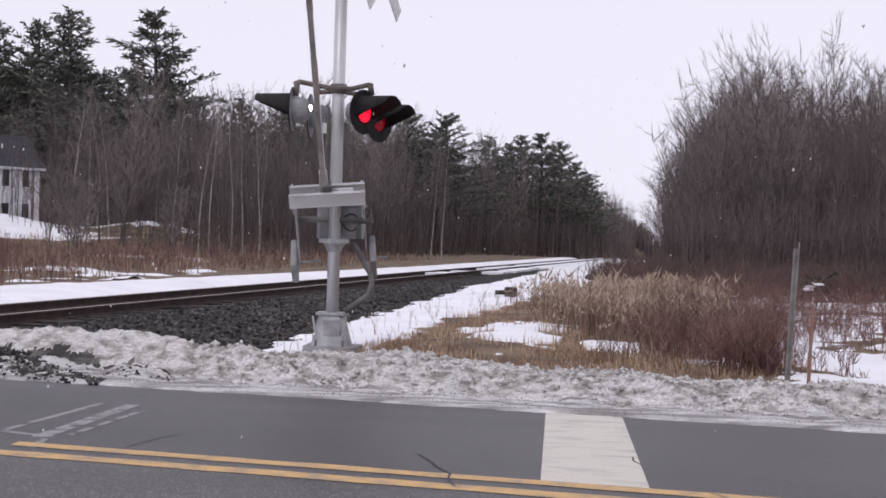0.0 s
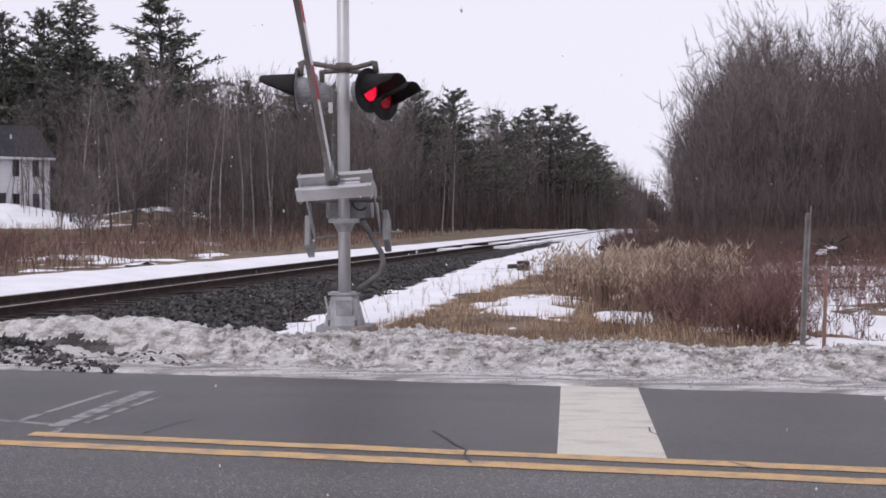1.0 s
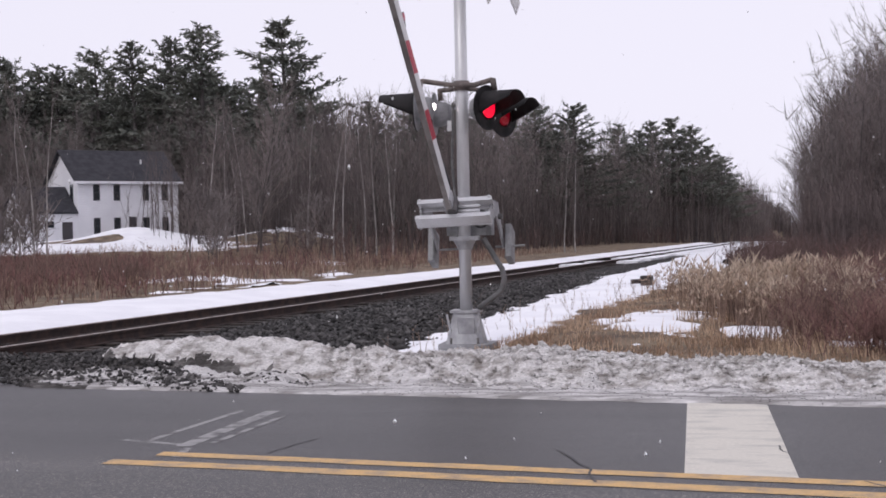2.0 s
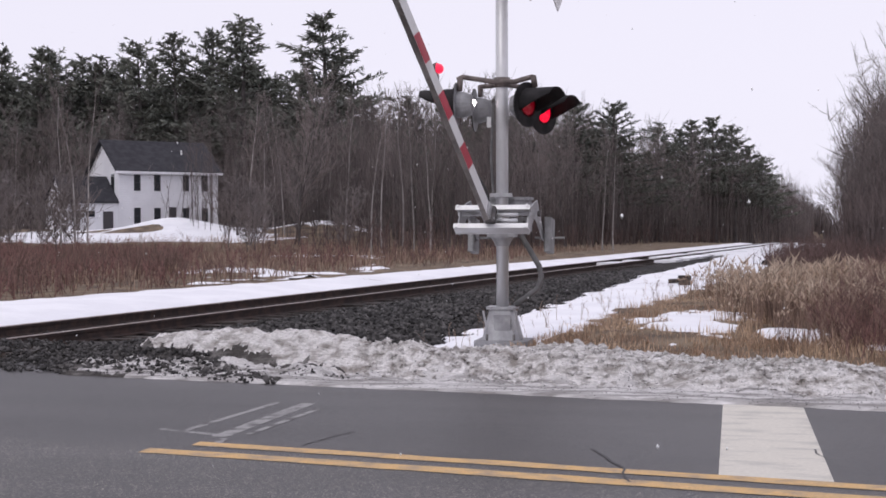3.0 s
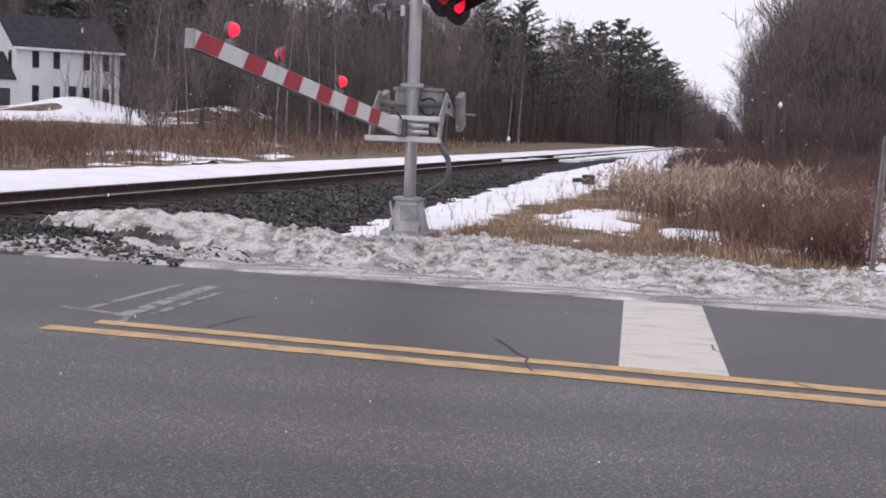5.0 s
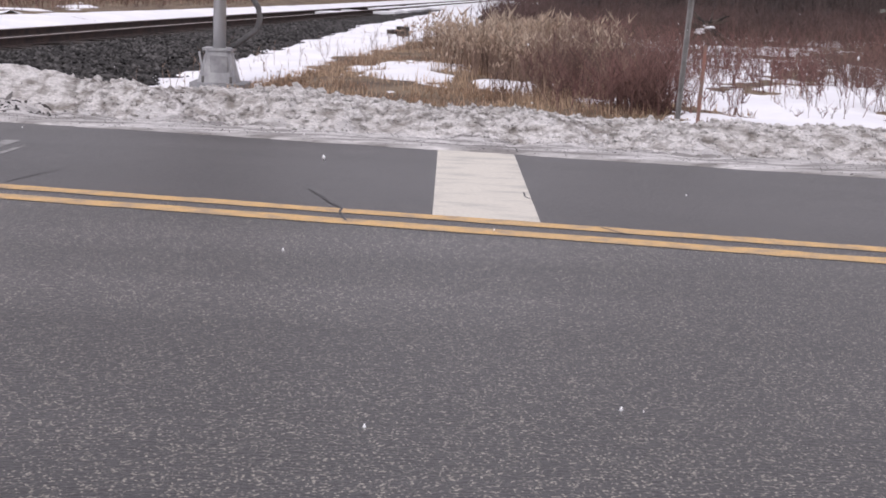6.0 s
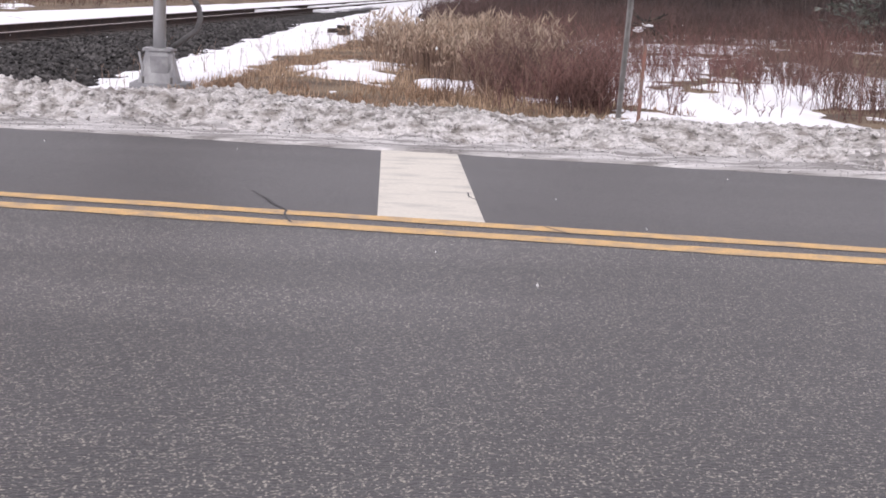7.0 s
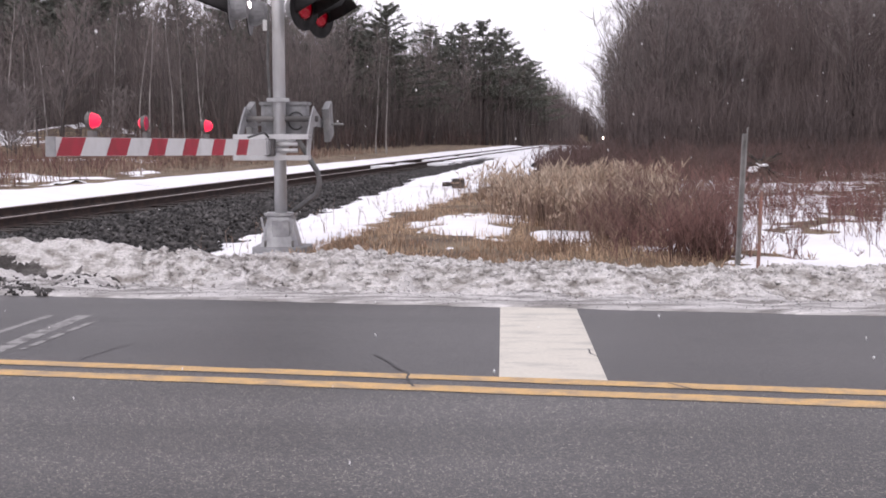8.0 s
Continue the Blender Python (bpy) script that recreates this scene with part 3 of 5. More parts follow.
def bank_z(x, y):
    v = edge_v(x, y)
    n = fractal(x, y, 2.4, 5.0, 5)
    m = 1 - 2 * np.abs(fractal(x, y, 4.5, 11.0, 4))
    k = fractal(x, y, 15.0, 17.0, 4)
    rise = smoothstep(0.7, 1.2, v + 0.2 * n) * (1 - smoothstep(1.45, 2.25, v + 0.2 * n))
    heap = smoothstep(0.65, 1.05, v)
    # ploughed shelf beside the road, then the heaped crest
    z = 0.03 * smoothstep(-0.05, 0.12, v + 0.06 * n) + bank_crest(x) * rise + smoothstep(0.1, 0.5, v) * (0.035 * n + 0.045 * (m - 0.5) * heap + 0.026 * k * (0.3 + 0.7 * heap))
    old = np.interp(x, [-6.5, -6.1, -5.2, -4.0, -3.0, -2.6], [0.0, 0.2, 0.27, 0.25, 0.1, 0.0])
    z = z + old * np.exp(-(np.abs(v - ridge_v(x) + 0.1 * n) / 0.24) ** 3) - 0.3 * old * np.exp(-((v - ridge_v(x) + 0.42) / 0.14) ** 2)
    z = z - 0.16 * smoothstep(1.8, 2.6, v) - 0.2 * smoothstep(0.05, -0.1, v + 0.06 * n)
    return z - 0.2 * smoothstep(-6.3, -7.4, x + 0.5 * n)


def bank_sheet():
    xs = np.concatenate([np.arange(-8.2, 6.6, 0.033), np.arange(6.6, 60, 0.5)])
    vs = np.arange(-0.15, 2.8, 0.03)
    gx, gv = np.meshgrid(xs, vs, indexing="ij")
    gy = EDGE_Y + EDGE_SLOPE * gx + gv
    gz = bank_z(gx, gy)
    nx, ny = gx.shape
    idx = np.arange(nx * ny).reshape(nx, ny)
    quads = np.stack([idx[:-1, :-1], idx[1:, :-1], idx[1:, 1:], idx[:-1, 1:]], -1).reshape(-1, 4)
    tris = np.concatenate([quads[:, [0, 1, 2]], quads[:, [0, 2, 3]]])
    ragged = fractal(gx[:-1, :-1], gy[:-1, :-1], 3.0, 29.0, 4)
    cv, cx = gv[:-1, :-1], gx[:-1, :-1]
    slot = np.where(cv + 0.25 * ragged < 0.75, 1, 0)
    seam = np.abs(cv - ridge_v(cx) + 0.42 + 0.12 * ragged) < np.interp(cx, [-6.6, -6.0, -4.6, -3.6], [0.3, 0.18, 0.13, 0.0])
    slot = np.where((cx < -3.2) & (cv + 0.2 * ragged < ridge_v(cx) - 0.5), 1, slot)
    mud = (cx < -5.6) & (cv + 0.5 * ragged < np.interp(cx, [-7.5, -6.5, -5.6], [2.0, 0.5, 0.0]))
    slot = np.where(seam | mud, 2, slot).ravel()
    me = mesh_from("snow_bank", np.stack([gx, gy, gz], -1).reshape(-1, 3), tris, [DIRTY, SLUSH, GRITTY], np.concatenate([slot, slot]))
    return tagged(new("snow_bank", me), "dirty ploughed snow bank along the road edge", "snow bank", kind="structure")


bank_sheet()


def grit_spots(rng, n):
    x = rng.uniform(-7.2, 6.5, n)
    v = np.abs(rng.normal(0.75, 0.55, n)) + 0.03
    y = EDGE_Y + EDGE_SLOPE * x + v
    keep = v < 2.0
    return np.stack([x, y, bank_z(x, y)], 1)[keep]


def dark_spots(rng, n):
    x = rng.uniform(-7.3, -3.4, n)
    v = rng.normal(0.8, 0.1, n) + 0.08 * np.sin(2.3 * x) - 0.1 * (x + 5)
    y = EDGE_Y + EDGE_SLOPE * x + v
    return np.stack([x, y, bank_z(x, y)], 1)


stones("snow_grit", 7000, grit_spots, (0.003, 0.008), [STONE], "dark road grit strewn over the snow bank")
def clod_spots(rng, n):
    x = rng.uniform(-6.6, 7.0, n)
    v = rng.normal(1.2, 0.28, n)
    y = EDGE_Y + EDGE_SLOPE * x + v
    return np.stack([x, y, bank_z(x, y)], 1)[(v > 0.45) & (x > -3.6)]


stones("snow_clods", 3800, clod_spots, (0.012, 0.045), [DIRTY], "frozen clods of grey snow on the bank")
stones("frozen_dirt", 140, dark_spots, (0.008, 0.028), [STONE], "dark frozen dirt along the bank's foot")


def snow_mask(x, y):
    """How firmly snow lies: above zero it covers the ground."""
    u, v = rail_u(x, y), edge_v(x, y)
    n = fractal(x, y, 0.9, 21.0, 4)
    b = fractal(x, y, 0.22, 33.0, 3)
    # strip between the ballast and the grass
    left = bed_side(y)
    right = np.interp(y, [13, 16.5, 21, 27, 31, 40, 60, 110], [6.5, 6.9, 6.5, 6.3, 6.2, 6.6, 5.6, 4.0])
    strip = np.minimum(u - left, right - u) * 1.4 + 0.4 * n + 0.4 * fractal(x, y, 2.4, 27.0, 3)
    # cover beyond the line
    wide = np.interp(y, [10, 23, 32, 42, 60, 110], [4.9, 4.6, 4.2, 3.2, 2.6, 2.6])
    far = np.minimum(-u - GAUGE - 0.45, wide - (-u - GAUGE)) * 1.6 + 0.3 * n
    # melting patches in the grass
    ragged = 0.5 * n + 0.55 * fractal(x, y * 0.6, 2.6, 71.0, 3)
    patch = 1.0 - np.hypot((x + 0.5) / 0.75, (y - 19.0) / 3.6) + ragged
    patch2 = 0.85 - np.hypot((x - 0.75) / 0.7, (y - 16.6) / 0.9) + ragged
    field = np.minimum(x - 2.0, 1.0) * 0.6 + 0.75 * n + 0.5 * b + 0.4 * fractal(x, y, 2.4, 81.0, 3) - 0.22 - 0.3 * smoothstep(20, 30, y)
    field = np.where((v > 1.0) & (y < 48), field, -1.0)
    yard = 1.0 - np.hypot((x + 40) / 12, (y - 92) / 11) + 0.25 * n + 0.2 - 1.1 * np.exp(-((x + 30) / 4) ** 2 - ((y - 95) / 6) ** 2)
    bearing = x / np.maximum(y, 1)
    meadow = 0.4 - np.abs(y - 41 - 10 * b) / 6.5 - 3.0 * smoothstep(-0.27, -0.22, bearing) - 2.0 * smoothstep(-0.43, -0.5, bearing) + 0.8 * n + 0.4 * fractal(x, y, 1.6, 87.0, 3)
    edge = 0.35 - np.abs(y - 66 - 6 * b) / 4.0 - 3.0 * smoothstep(-0.27, -0.23, bearing) - 2.0 * smoothstep(-0.38, -0.42, bearing) + 0.9 * n
    knoll = -0.1 - 0.5 * np.hypot((x + 30) / 4.5, (y - 94) / 5) + 0.9 * n
    meadow = np.where(u < -6, np.maximum.reduce([meadow, edge, knoll]), -1.0)
    return np.maximum.reduce([strip, far, patch, patch2, field, yard, meadow])


def snow_z(x, y):
    m = snow_mask(x, y)
    u = rail_u(x, y)
    bed = (1 - smoothstep(3.5, 6.5, u)) * (u > -4)
    return np.where(bed > 0, np.maximum(height(x, y), -0.075 + track_z(y)), height(x, y)) + 0.075 * np.tanh(2.2 * m) + 0.05 * np.clip(m, 0, 2) * (u < -GAUGE) - 0.02 - 0.12 * ((u > -GAUGE - 0.2) & (u < 0.25))


for xs, ys in ((np.arange(-20, 9, 0.11), np.arange(10.4, 34, 0.14)), (np.arange(-40, 34, 0.5), np.arange(34, 118, 0.6)), (np.arange(-75, -20, 0.7), np.arange(26, 118, 0.8))):
    sn = sheet("snow_cover", xs, ys, snow_z, [SNOW], lambda cx, cy, cz: (cz > height(cx, cy) - 0.09) & (snow_mask(cx, cy) > -0.35) & (edge_v(cx, cy) > 1.1) & ((rail_u(cx, cy) > 2.2) | (rail_u(cx, cy) < -GAUGE - 0.3) | (cy > 58)))
    tagged(sn, "thin melting snow cover with ragged edges", "snow", kind="structure")

# snow drifted between and beside the rails farther up the line
lie = Shape()
for u0, u1, y0 in ((-1.3, -0.14, 46), (0.16, 1.1, 58), (1.0, 2.2, 72)):
    y = float(y0)
    while y < 150:
        step = 1.1
        if noise.fractal((u0 * 3, y * 0.35, 4.0), 1, 2, 3) > np.interp(y, [46, 66, 90], [0.35, -0.1, -0.7]):
            a, b = (0.16 * noise.noise((y * 1.3, u0, k)) for k in (2.0, 6.0))
            ring = [(along(y) + u0 + a, y), (along(y) + u1 + b, y), (along(y + step) + u1 + b, y + step), (along(y + step) + u0 + a, y + step)]
            lie.add([(px, py, float(track_z(py)) + dz) for dz in (-0.2, -0.06) for px, py in ring], [(4, 5, 6, 7), (0, 1, 5, 4), (1, 2, 6, 5), (2, 3, 7, 6), (3, 0, 4, 7)])
        y += step + 0.002
tagged(part("snow_cover", lie, SNOW), "patchy snow lying between the rails", "snow", kind="structure")

# ---- crossing signal with its gate ----
MAST = (-2.57, 15.0, 0.09)
PIVOT = Vector((-0.02, 0.0, 1.47))      # in the signal's space
ARM_YAW = -2.3                          # the arm's plane, degrees from the view's depth
ROOT = Vector((0.0, -0.56, -0.32))      # where the arm joins its bracket, arm level
ARM_LENGTH = 6.24
TWIST = -11.0                           # degrees, arm upright

signal = tagged(empty("crossing_signal", pose(*MAST)), "galvanised railway crossing signal mast with red flashers and striped gate", "crossing signal")

s = Shape()
s.box((0.02, 0, -0.05), (0.62, 0.56, 0.16), bevel=0.04)
part("footing", s, CONCRETE, signal, "dirty concrete footing")
s = Shape()
s.box((0, 0, 0.2), (0.44, 0.4, 0.36), bevel=0.05, taper=(0.62, 0.62))
s.box((0, 0, 0.395), (0.34, 0.3, 0.03), bevel=0.03)
for dx in (-0.16, 0.16):
    s.box((dx, -0.17, 0.19), (0.02, 0.03, 0.36), pose(0, 0, 0, 8, -10 if dx < 0 else 10, 0))
s.box((0.03, -0.175, 0.19), (0.2, 0.02, 0.28), pose(0, 0, 0, 12, 0, 0), bevel=0.01)
part("junction_base", s, GALV, signal, "cast grey base box with bolted cover")
for dx in (-0.15, 0.16):
    part("anchor_bolt", Shape().tube([(dx, -0.19, 0.0), (dx, -0.19, 0.1)], 0.016, 6), DARKSTEEL, signal)
part("mast", Shape().tube([(0, 0, 0.38), (0, 0, 4.9)], 0.0705, 20), ALU, signal, smooth=True)
part("finial", Shape().tube([(0, 0, 4.9), (0, 0, 4.93), (0, 0, 4.97)], [0.078, 0.078, 0.02], 16), ALU, signal, smooth=True)
s = Shape()
s.tube([(0, 0, 1.1), (0, 0, 1.15), (0, 0, 1.2), (0, 0, 1.24)], [0.08, 0.1, 0.13, 0.13], 18)
s.box((0, 0, 1.23), (0.34, 0.2, 0.05), bevel=0.03)
part("collar", s, GALV, signal, smooth=False)
s = Shape()
s.tube([(0, 0, 1.66), (0, 0, 1.71)], 0.092, 18)
s.box((0, -0.09, 1.685), (0.26, 0.03, 0.04), bevel=0.01)
part("clamp", s, GALV, signal)
box_part = part("mechanism_box", Shape().box((0.02, 0.3, 1.45), (0.52, 0.36, 0.38), bevel=0.05), GREYBOX, signal, "grey enamelled gate mechanism housing")
part("box_lid", Shape().box((0.02, 0.3, 1.65), (0.56, 0.4, 0.035), bevel=0.05), GREYBOX, box_part)
part("box_rim", Shape().tube([(0.17 + math.cos(a) * 0.09, 0.112, 1.45 + math.sin(a) * 0.1) for a in np.linspace(0.6, 5.6, 14)], 0.009, 6), RUBBER, box_part, "black looped cable")
s = Shape()
s.tube([(-0.42, PIVOT.y, PIVOT.z), (0.44, PIVOT.y, PIVOT.z)], 0.035, 12)
part("pivot_shaft", s, DARKSTEEL, signal)
part("conduit", Shape().tube([(0.2, 0.12, 1.22), (0.34, 0.06, 1.0), (0.43, 0, 0.86), (0.45, 0, 0.75), (0.41, 0, 0.62), (0.28, 0, 0.52), (0.14, 0, 0.42)], 0.032, 8), CONDUIT, signal, "bent flexible cable conduit", smooth=True)
part("ladder_cable", Shape().tube([(-0.1, -0.03, 1.7), (-0.12, -0.05, 2.1), (-0.1, -0.02, 2.75)], 0.016, 6), CONDUIT, signal)
part("tag_plate", Shape().box((-0.14, -0.06, 2.52), (0.05, 0.012, 0.12), bevel=0.005), SIGNWHITE, signal)

# lamp bar and flashers
BAR = 2.98
s = Shape()
s.tube([(-0.5, -0.1, BAR + 0.03), (-0.44, -0.1, BAR + 0.06), (-0.1, -0.09, BAR), (0.16, -0.09, BAR - 0.01), (0.36, -0.1, BAR + 0.04), (0.4, -0.1, BAR + 0.03)], 0.03, 10)
s.tube([(-0.46, -0.12, BAR + 0.05), (-0.47, -0.14, BAR - 0.1)], 0.034, 10)
s.tube([(0.38, -0.12, BAR + 0.05), (0.4, -0.12, BAR - 0.08)], 0.034, 10)
s.tube([(-0.3, 0.25, BAR - 0.02), (0.0, 0.1, BAR - 0.02), (0.3, 0.35, BAR - 0.04)], 0.028, 10)
s.tube([(-0.3, 0.25, BAR - 0.0), (-0.3, 0.27, BAR - 0.14)], 0.03, 10)
s.tube([(0.0, 0, BAR - 0.06), (0, 0, BAR + 0.05)], 0.095, 14)
part("lamp_bar", s, RUSTPIPE, signal, "weathered pipe bracket", smooth=True)


def flasher(at):
    """A flasher: round black target, deep hood, lamp housing, red lens, and an added two-faced bulb plate that turns
    inside for on and off. It faces its own -y.
    """
    target = part("lamp_target", Shape(), [BLACK], signal, at=at)
    s = Shape()
    ring = 28
    for y0, y1, r0, r1 in ((0.0, -0.012, 0.255, 0.255),):
        s.tube([(0, y0, 0), (0, y1, 0)], [r0, r1], ring)
    s.tube([(0, 0.0, 0), (0, 0.06, 0), (0, 0.17, 0), (0, 0.2, 0)], [0.15, 0.15, 0.12, 0.05], 18)
    s.m = [0] * 30 + [1] * (len(s.m) - 30)
    s.m[28] = 1
    target.data = s.mesh("lamp_target", [BLACK, GREYBOX])
    hood = Shape()
    vs, n = [], 18
    for i in range(7):
        t = i / 6
        for k in range(n + 1):
            spread_a = math.radians(120 - 62 * t)
            a = math.pi / 2 + spread_a * (2 * k / n - 1)
            r = 0.175 + 0.006 * t
            vs.append((r * math.cos(a), -0.012 - 0.41 * t, r * math.sin(a) + 0.012 - 0.02 * t))
    m = n + 1
    inner = [(x * 0.965, y, z * 0.965) for x, y, z in vs]
    quads = [(i * m + k, i * m + k + 1, (i + 1) * m + k + 1, (i + 1) * m + k) for i in range(6) for k in range(n)]
    hood.add(vs, quads)
    hood.add(inner, [q[::-1] for q in quads])
    o = len(vs)
    hood.f += [(i * m, (i + 1) * m, o + (i + 1) * m, o + i * m) for i in range(6)] + [(i * m + n, o + i * m + n, o + (i + 1) * m + n, (i + 1) * m + n) for i in range(6)]
    hood.f += [(6 * m + k, 6 * m + k + 1, o + 6 * m + k + 1, o + 6 * m + k) for k in range(n)]
    hood.m += [0] * (12 + n)
    part("hood", hood, [BLACK], target, "long black visor", smooth=True)
    lens = Shape()
    rings = [(0.142, -0.016), (0.12, -0.034), (0.075, -0.046), (0.03, -0.05)]
    vs = [(r * math.cos(2 * math.pi * k / 24), y, r * math.sin(2 * math.pi * k / 24)) for r, y in rings for k in range(24)]
    lens.add(vs, [(i * 24 + k, i * 24 + (k + 1) % 24, (i + 1) * 24 + (k + 1) % 24, (i + 1) * 24 + k) for i in range(3) for k in range(24)] + [tuple(range(72, 96))])
    part("lens", lens, [LENS], target, "domed red glass lens", smooth=True)
    # made-up plate: one face lit, the other dim, turned in place of switching
    bulb = Shape()
    bulb.tube([(0, -0.006, 0), (0, 0.0, 0)], [0.118, 0.118], 24)
    bulb.m = [1 if i == 24 else 0 for i in range(len(bulb.m))]
    bulb = part("bulb", bulb, [UNLIT_GLOW, LIT], target, "added turning lamp plate, bright on one side, faint glow on the other", at=pose(0, -0.014, 0))
    return target, bulb


FACE_R, FACE_L = 61.0, -88.0            # turn of the right and left pairs, degrees
lamp_near, bulb_near = flasher(pose(0.32, -0.18, 2.70, 0, 0, FACE_R))
lamp_far, bulb_far = flasher(pose(0.43, 0.3, 2.65, 0, 0, FACE_R))
back_near, bulb_back_near = flasher(pose(-0.5, -0.12, 2.72, 0, 0, FACE_L))
back_far, bulb_back_far = flasher(pose(-0.37, 0.3, 2.69, 0, 0, FACE_L))
for lamp in (back_near,):
    part("peep_lens", Shape().tube([(0.02, 0.19, 0.02), (0.02, 0.215, 0.02)], [0.04, 0.03], 10), [GLINT], lamp, "small white peep light")

# crossbuck above the lamps
part("sign_bracket", Shape().tube([(0, 0, 4.3), (0.36, 0, 4.3)], 0.025, 8), ALU, signal)
cb = Shape()
for a in (40, -40):
    cb.box((0, -0.1, 0), (1.25, 0.012, 0.2), pose(0, 0, 0, 0, a, 0), bevel=0.0)
part("crossbuck", cb, SIGNWHITE, signal, "white crossed sign boards", at=pose(0.4, 0.0, 4.3, 0, 0, 76))

# gate: everything that turns about the shaft, built with the arm level and pointing along -y
gate = part("gate_arm", Shape(), [ARMWHITE], signal, "white gate arm with slanted red stripes")
s = Shape()
N_SEG = 14


def arm_half(d):
    """Half the arm's height at a distance from its root."""
    return 0.085 - 0.0245 * d / ARM_LENGTH


ys = [ROOT.y - ARM_LENGTH * i / N_SEG for i in range(N_SEG + 1)]
vs = []
for i, y in enumerate(ys):
    h = arm_half(ROOT.y - y)
    vs += [(-0.028, y, ROOT.z - h), (0.028, y, ROOT.z - h), (0.028, y, ROOT.z + h), (-0.028, y, ROOT.z + h)]
fs = [(0, 1, 2, 3), (4 * N_SEG + 3, 4 * N_SEG + 2, 4 * N_SEG + 1, 4 * N_SEG)]
for i in range(N_SEG):
    for k in range(4):
        a, b = 4 * i + k, 4 * i + (k + 1) % 4
        fs.append((a, a + 4, b + 4, b))
s.add(vs, fs)
# underside and back take a darker grey-brown than the face
s.m = [1 if i > 1 and (i - 2) % 4 in (0, 3) else 0 for i in range(len(fs))]
gate.data = s.mesh("gate_arm", [ARMWHITE, ARMBACK])
PERIOD = 0.94
for i in range(6):
    d0 = 1.0 + PERIOD * i
    st = Shape()
    for x in (0.0305, -0.0305):
        ring = []
        for dd, sign in ((0.0, 1), (0.43, 1), (0.43, -1), (0.0, -1)):
            d = d0 + dd + (0.0 if sign > 0 else 0.12)
            d = min(d, ARM_LENGTH)
            ring.append((x, ROOT.y - d, ROOT.z + sign * (arm_half(d) - 0.002)))
        st.add(ring, [(0, 1, 2, 3) if x > 0 else (3, 2, 1, 0)])
    part("stripe", st, [ARMRED], gate)
part("tip_cap", Shape().box((0, ROOT.y - ARM_LENGTH - 0.012, ROOT.z), (0.064, 0.024, 0.126), bevel=0.006), GALV, gate, "grey metal end cap")
part("arm_sleeve", Shape().box((0, ROOT.y + 0.02, ROOT.z), (0.09, 0.42, 0.15), bevel=0.012), GALV, gate)
for dz in (0.13, -0.13):
    b = Shape()
    b.box((0.03, ROOT.y + 0.1, ROOT.z + dz), (0.84, 0.15, 0.014))
    b.box((0.03, ROOT.y + 0.03, ROOT.z + dz - 0.015 * (1 if dz > 0 else -1)), (0.84, 0.012, 0.055))
    b.box((0.03, ROOT.y + 0.17, ROOT.z + dz - 0.015 * (1 if dz > 0 else -1)), (0.84, 0.012, 0.055))
    for bx in (-0.36, 0.42):
        b.tube([(bx, ROOT.y + 0.02, ROOT.z + dz), (bx, ROOT.y + 0.005, ROOT.z + dz)], 0.014, 6)
    part("bracket_beam", b, ALU, gate)
for dz in (-0.035, 0.035):
    part("spring_tube", Shape().tube([(0.06, ROOT.y + 0.06, ROOT.z + dz), (0.32, ROOT.y + 0.06, ROOT.z + dz)], 0.024, 10), ALU, gate, smooth=True)
part("hinge_block", Shape().box((0.03, ROOT.y + 0.02, ROOT.z), (0.1, 0.14, 0.19), bevel=0.02), DARKSTEEL, gate)
for dx in (-0.36, 0.42):
    s = Shape()
    thick = 0.018
    outline = [(ROOT.y + 0.1, ROOT.z - 0.13), (ROOT.y + 0.14, ROOT.z + 0.15), (-0.22, 0.02), (-0.06, 0.14), (0.06, 0.1), (0.5, -0.02), (0.5, -0.09), (0.05, -0.08), (-0.12, -0.1), (ROOT.y + 0.22, ROOT.z - 0.13)]
    k = len(outline)
    s.add([(dx - thick / 2, y, z) for y, z in outline] + [(dx + thick / 2, y, z) for y, z in outline], [tuple(range(k)), tuple(range(k, 2 * k))[::-1]] + [(i, k + i, k + (i + 1) % k, (i + 1) % k) for i in range(k)])
    part("side_plate", s, GALV, gate)
    w = Shape()
    w.box((dx + (-0.06 if dx < 0 else 0.07), 0.5, -0.02), (0.075, 0.3, 0.4), pose(0, 0, 0, 20, 0, 0), bevel=0.015)
    w.tube([(dx - 0.1, 0.5, -0.05), (dx + 0.25, 0.5, -0.05)], 0.014, 6)
    part("counterweight", w, WEIGHT, gate, "iron counterweight slabs")
arm_bulbs = []
for i, d in enumerate((5.5, 4.3, 2.55)):
    y, z = ROOT.y - d, ROOT.z + arm_half(d)
    lampbody = Shape()
    lampbody.box((0, y, z + 0.02), (0.05, 0.08, 0.05), bevel=0.01)
    lampbody.tube([(-0.035, y, z + 0.115), (0.0, y, z + 0.115)], [0.05, 0.062], 14)
    part("arm_lamp", lampbody, [DARKSTEEL], gate, "small round gate-arm lamp")
    # bright front, back with the added faint glow; turning it imitates flashing
    g = Shape()
    g.tube([(0.06, 0, 0), (0.045, 0, 0), (0.0, 0, 0)], [0.018, 0.04, 0.055], 14)
    g.tube([(-0.003, 0, 0), (-0.006, 0, 0)], [0.052, 0.045], 14)
    g.m = [1 if i2 < 30 else 0 for i2 in range(len(g.m))]
    arm_bulbs.append((part("arm_bulb", g, [UNLIT_GLOW, ARMLIT], gate, "red glowing lamp lens", at=pose(0.0, y, z + 0.115)), y, z + 0.115))
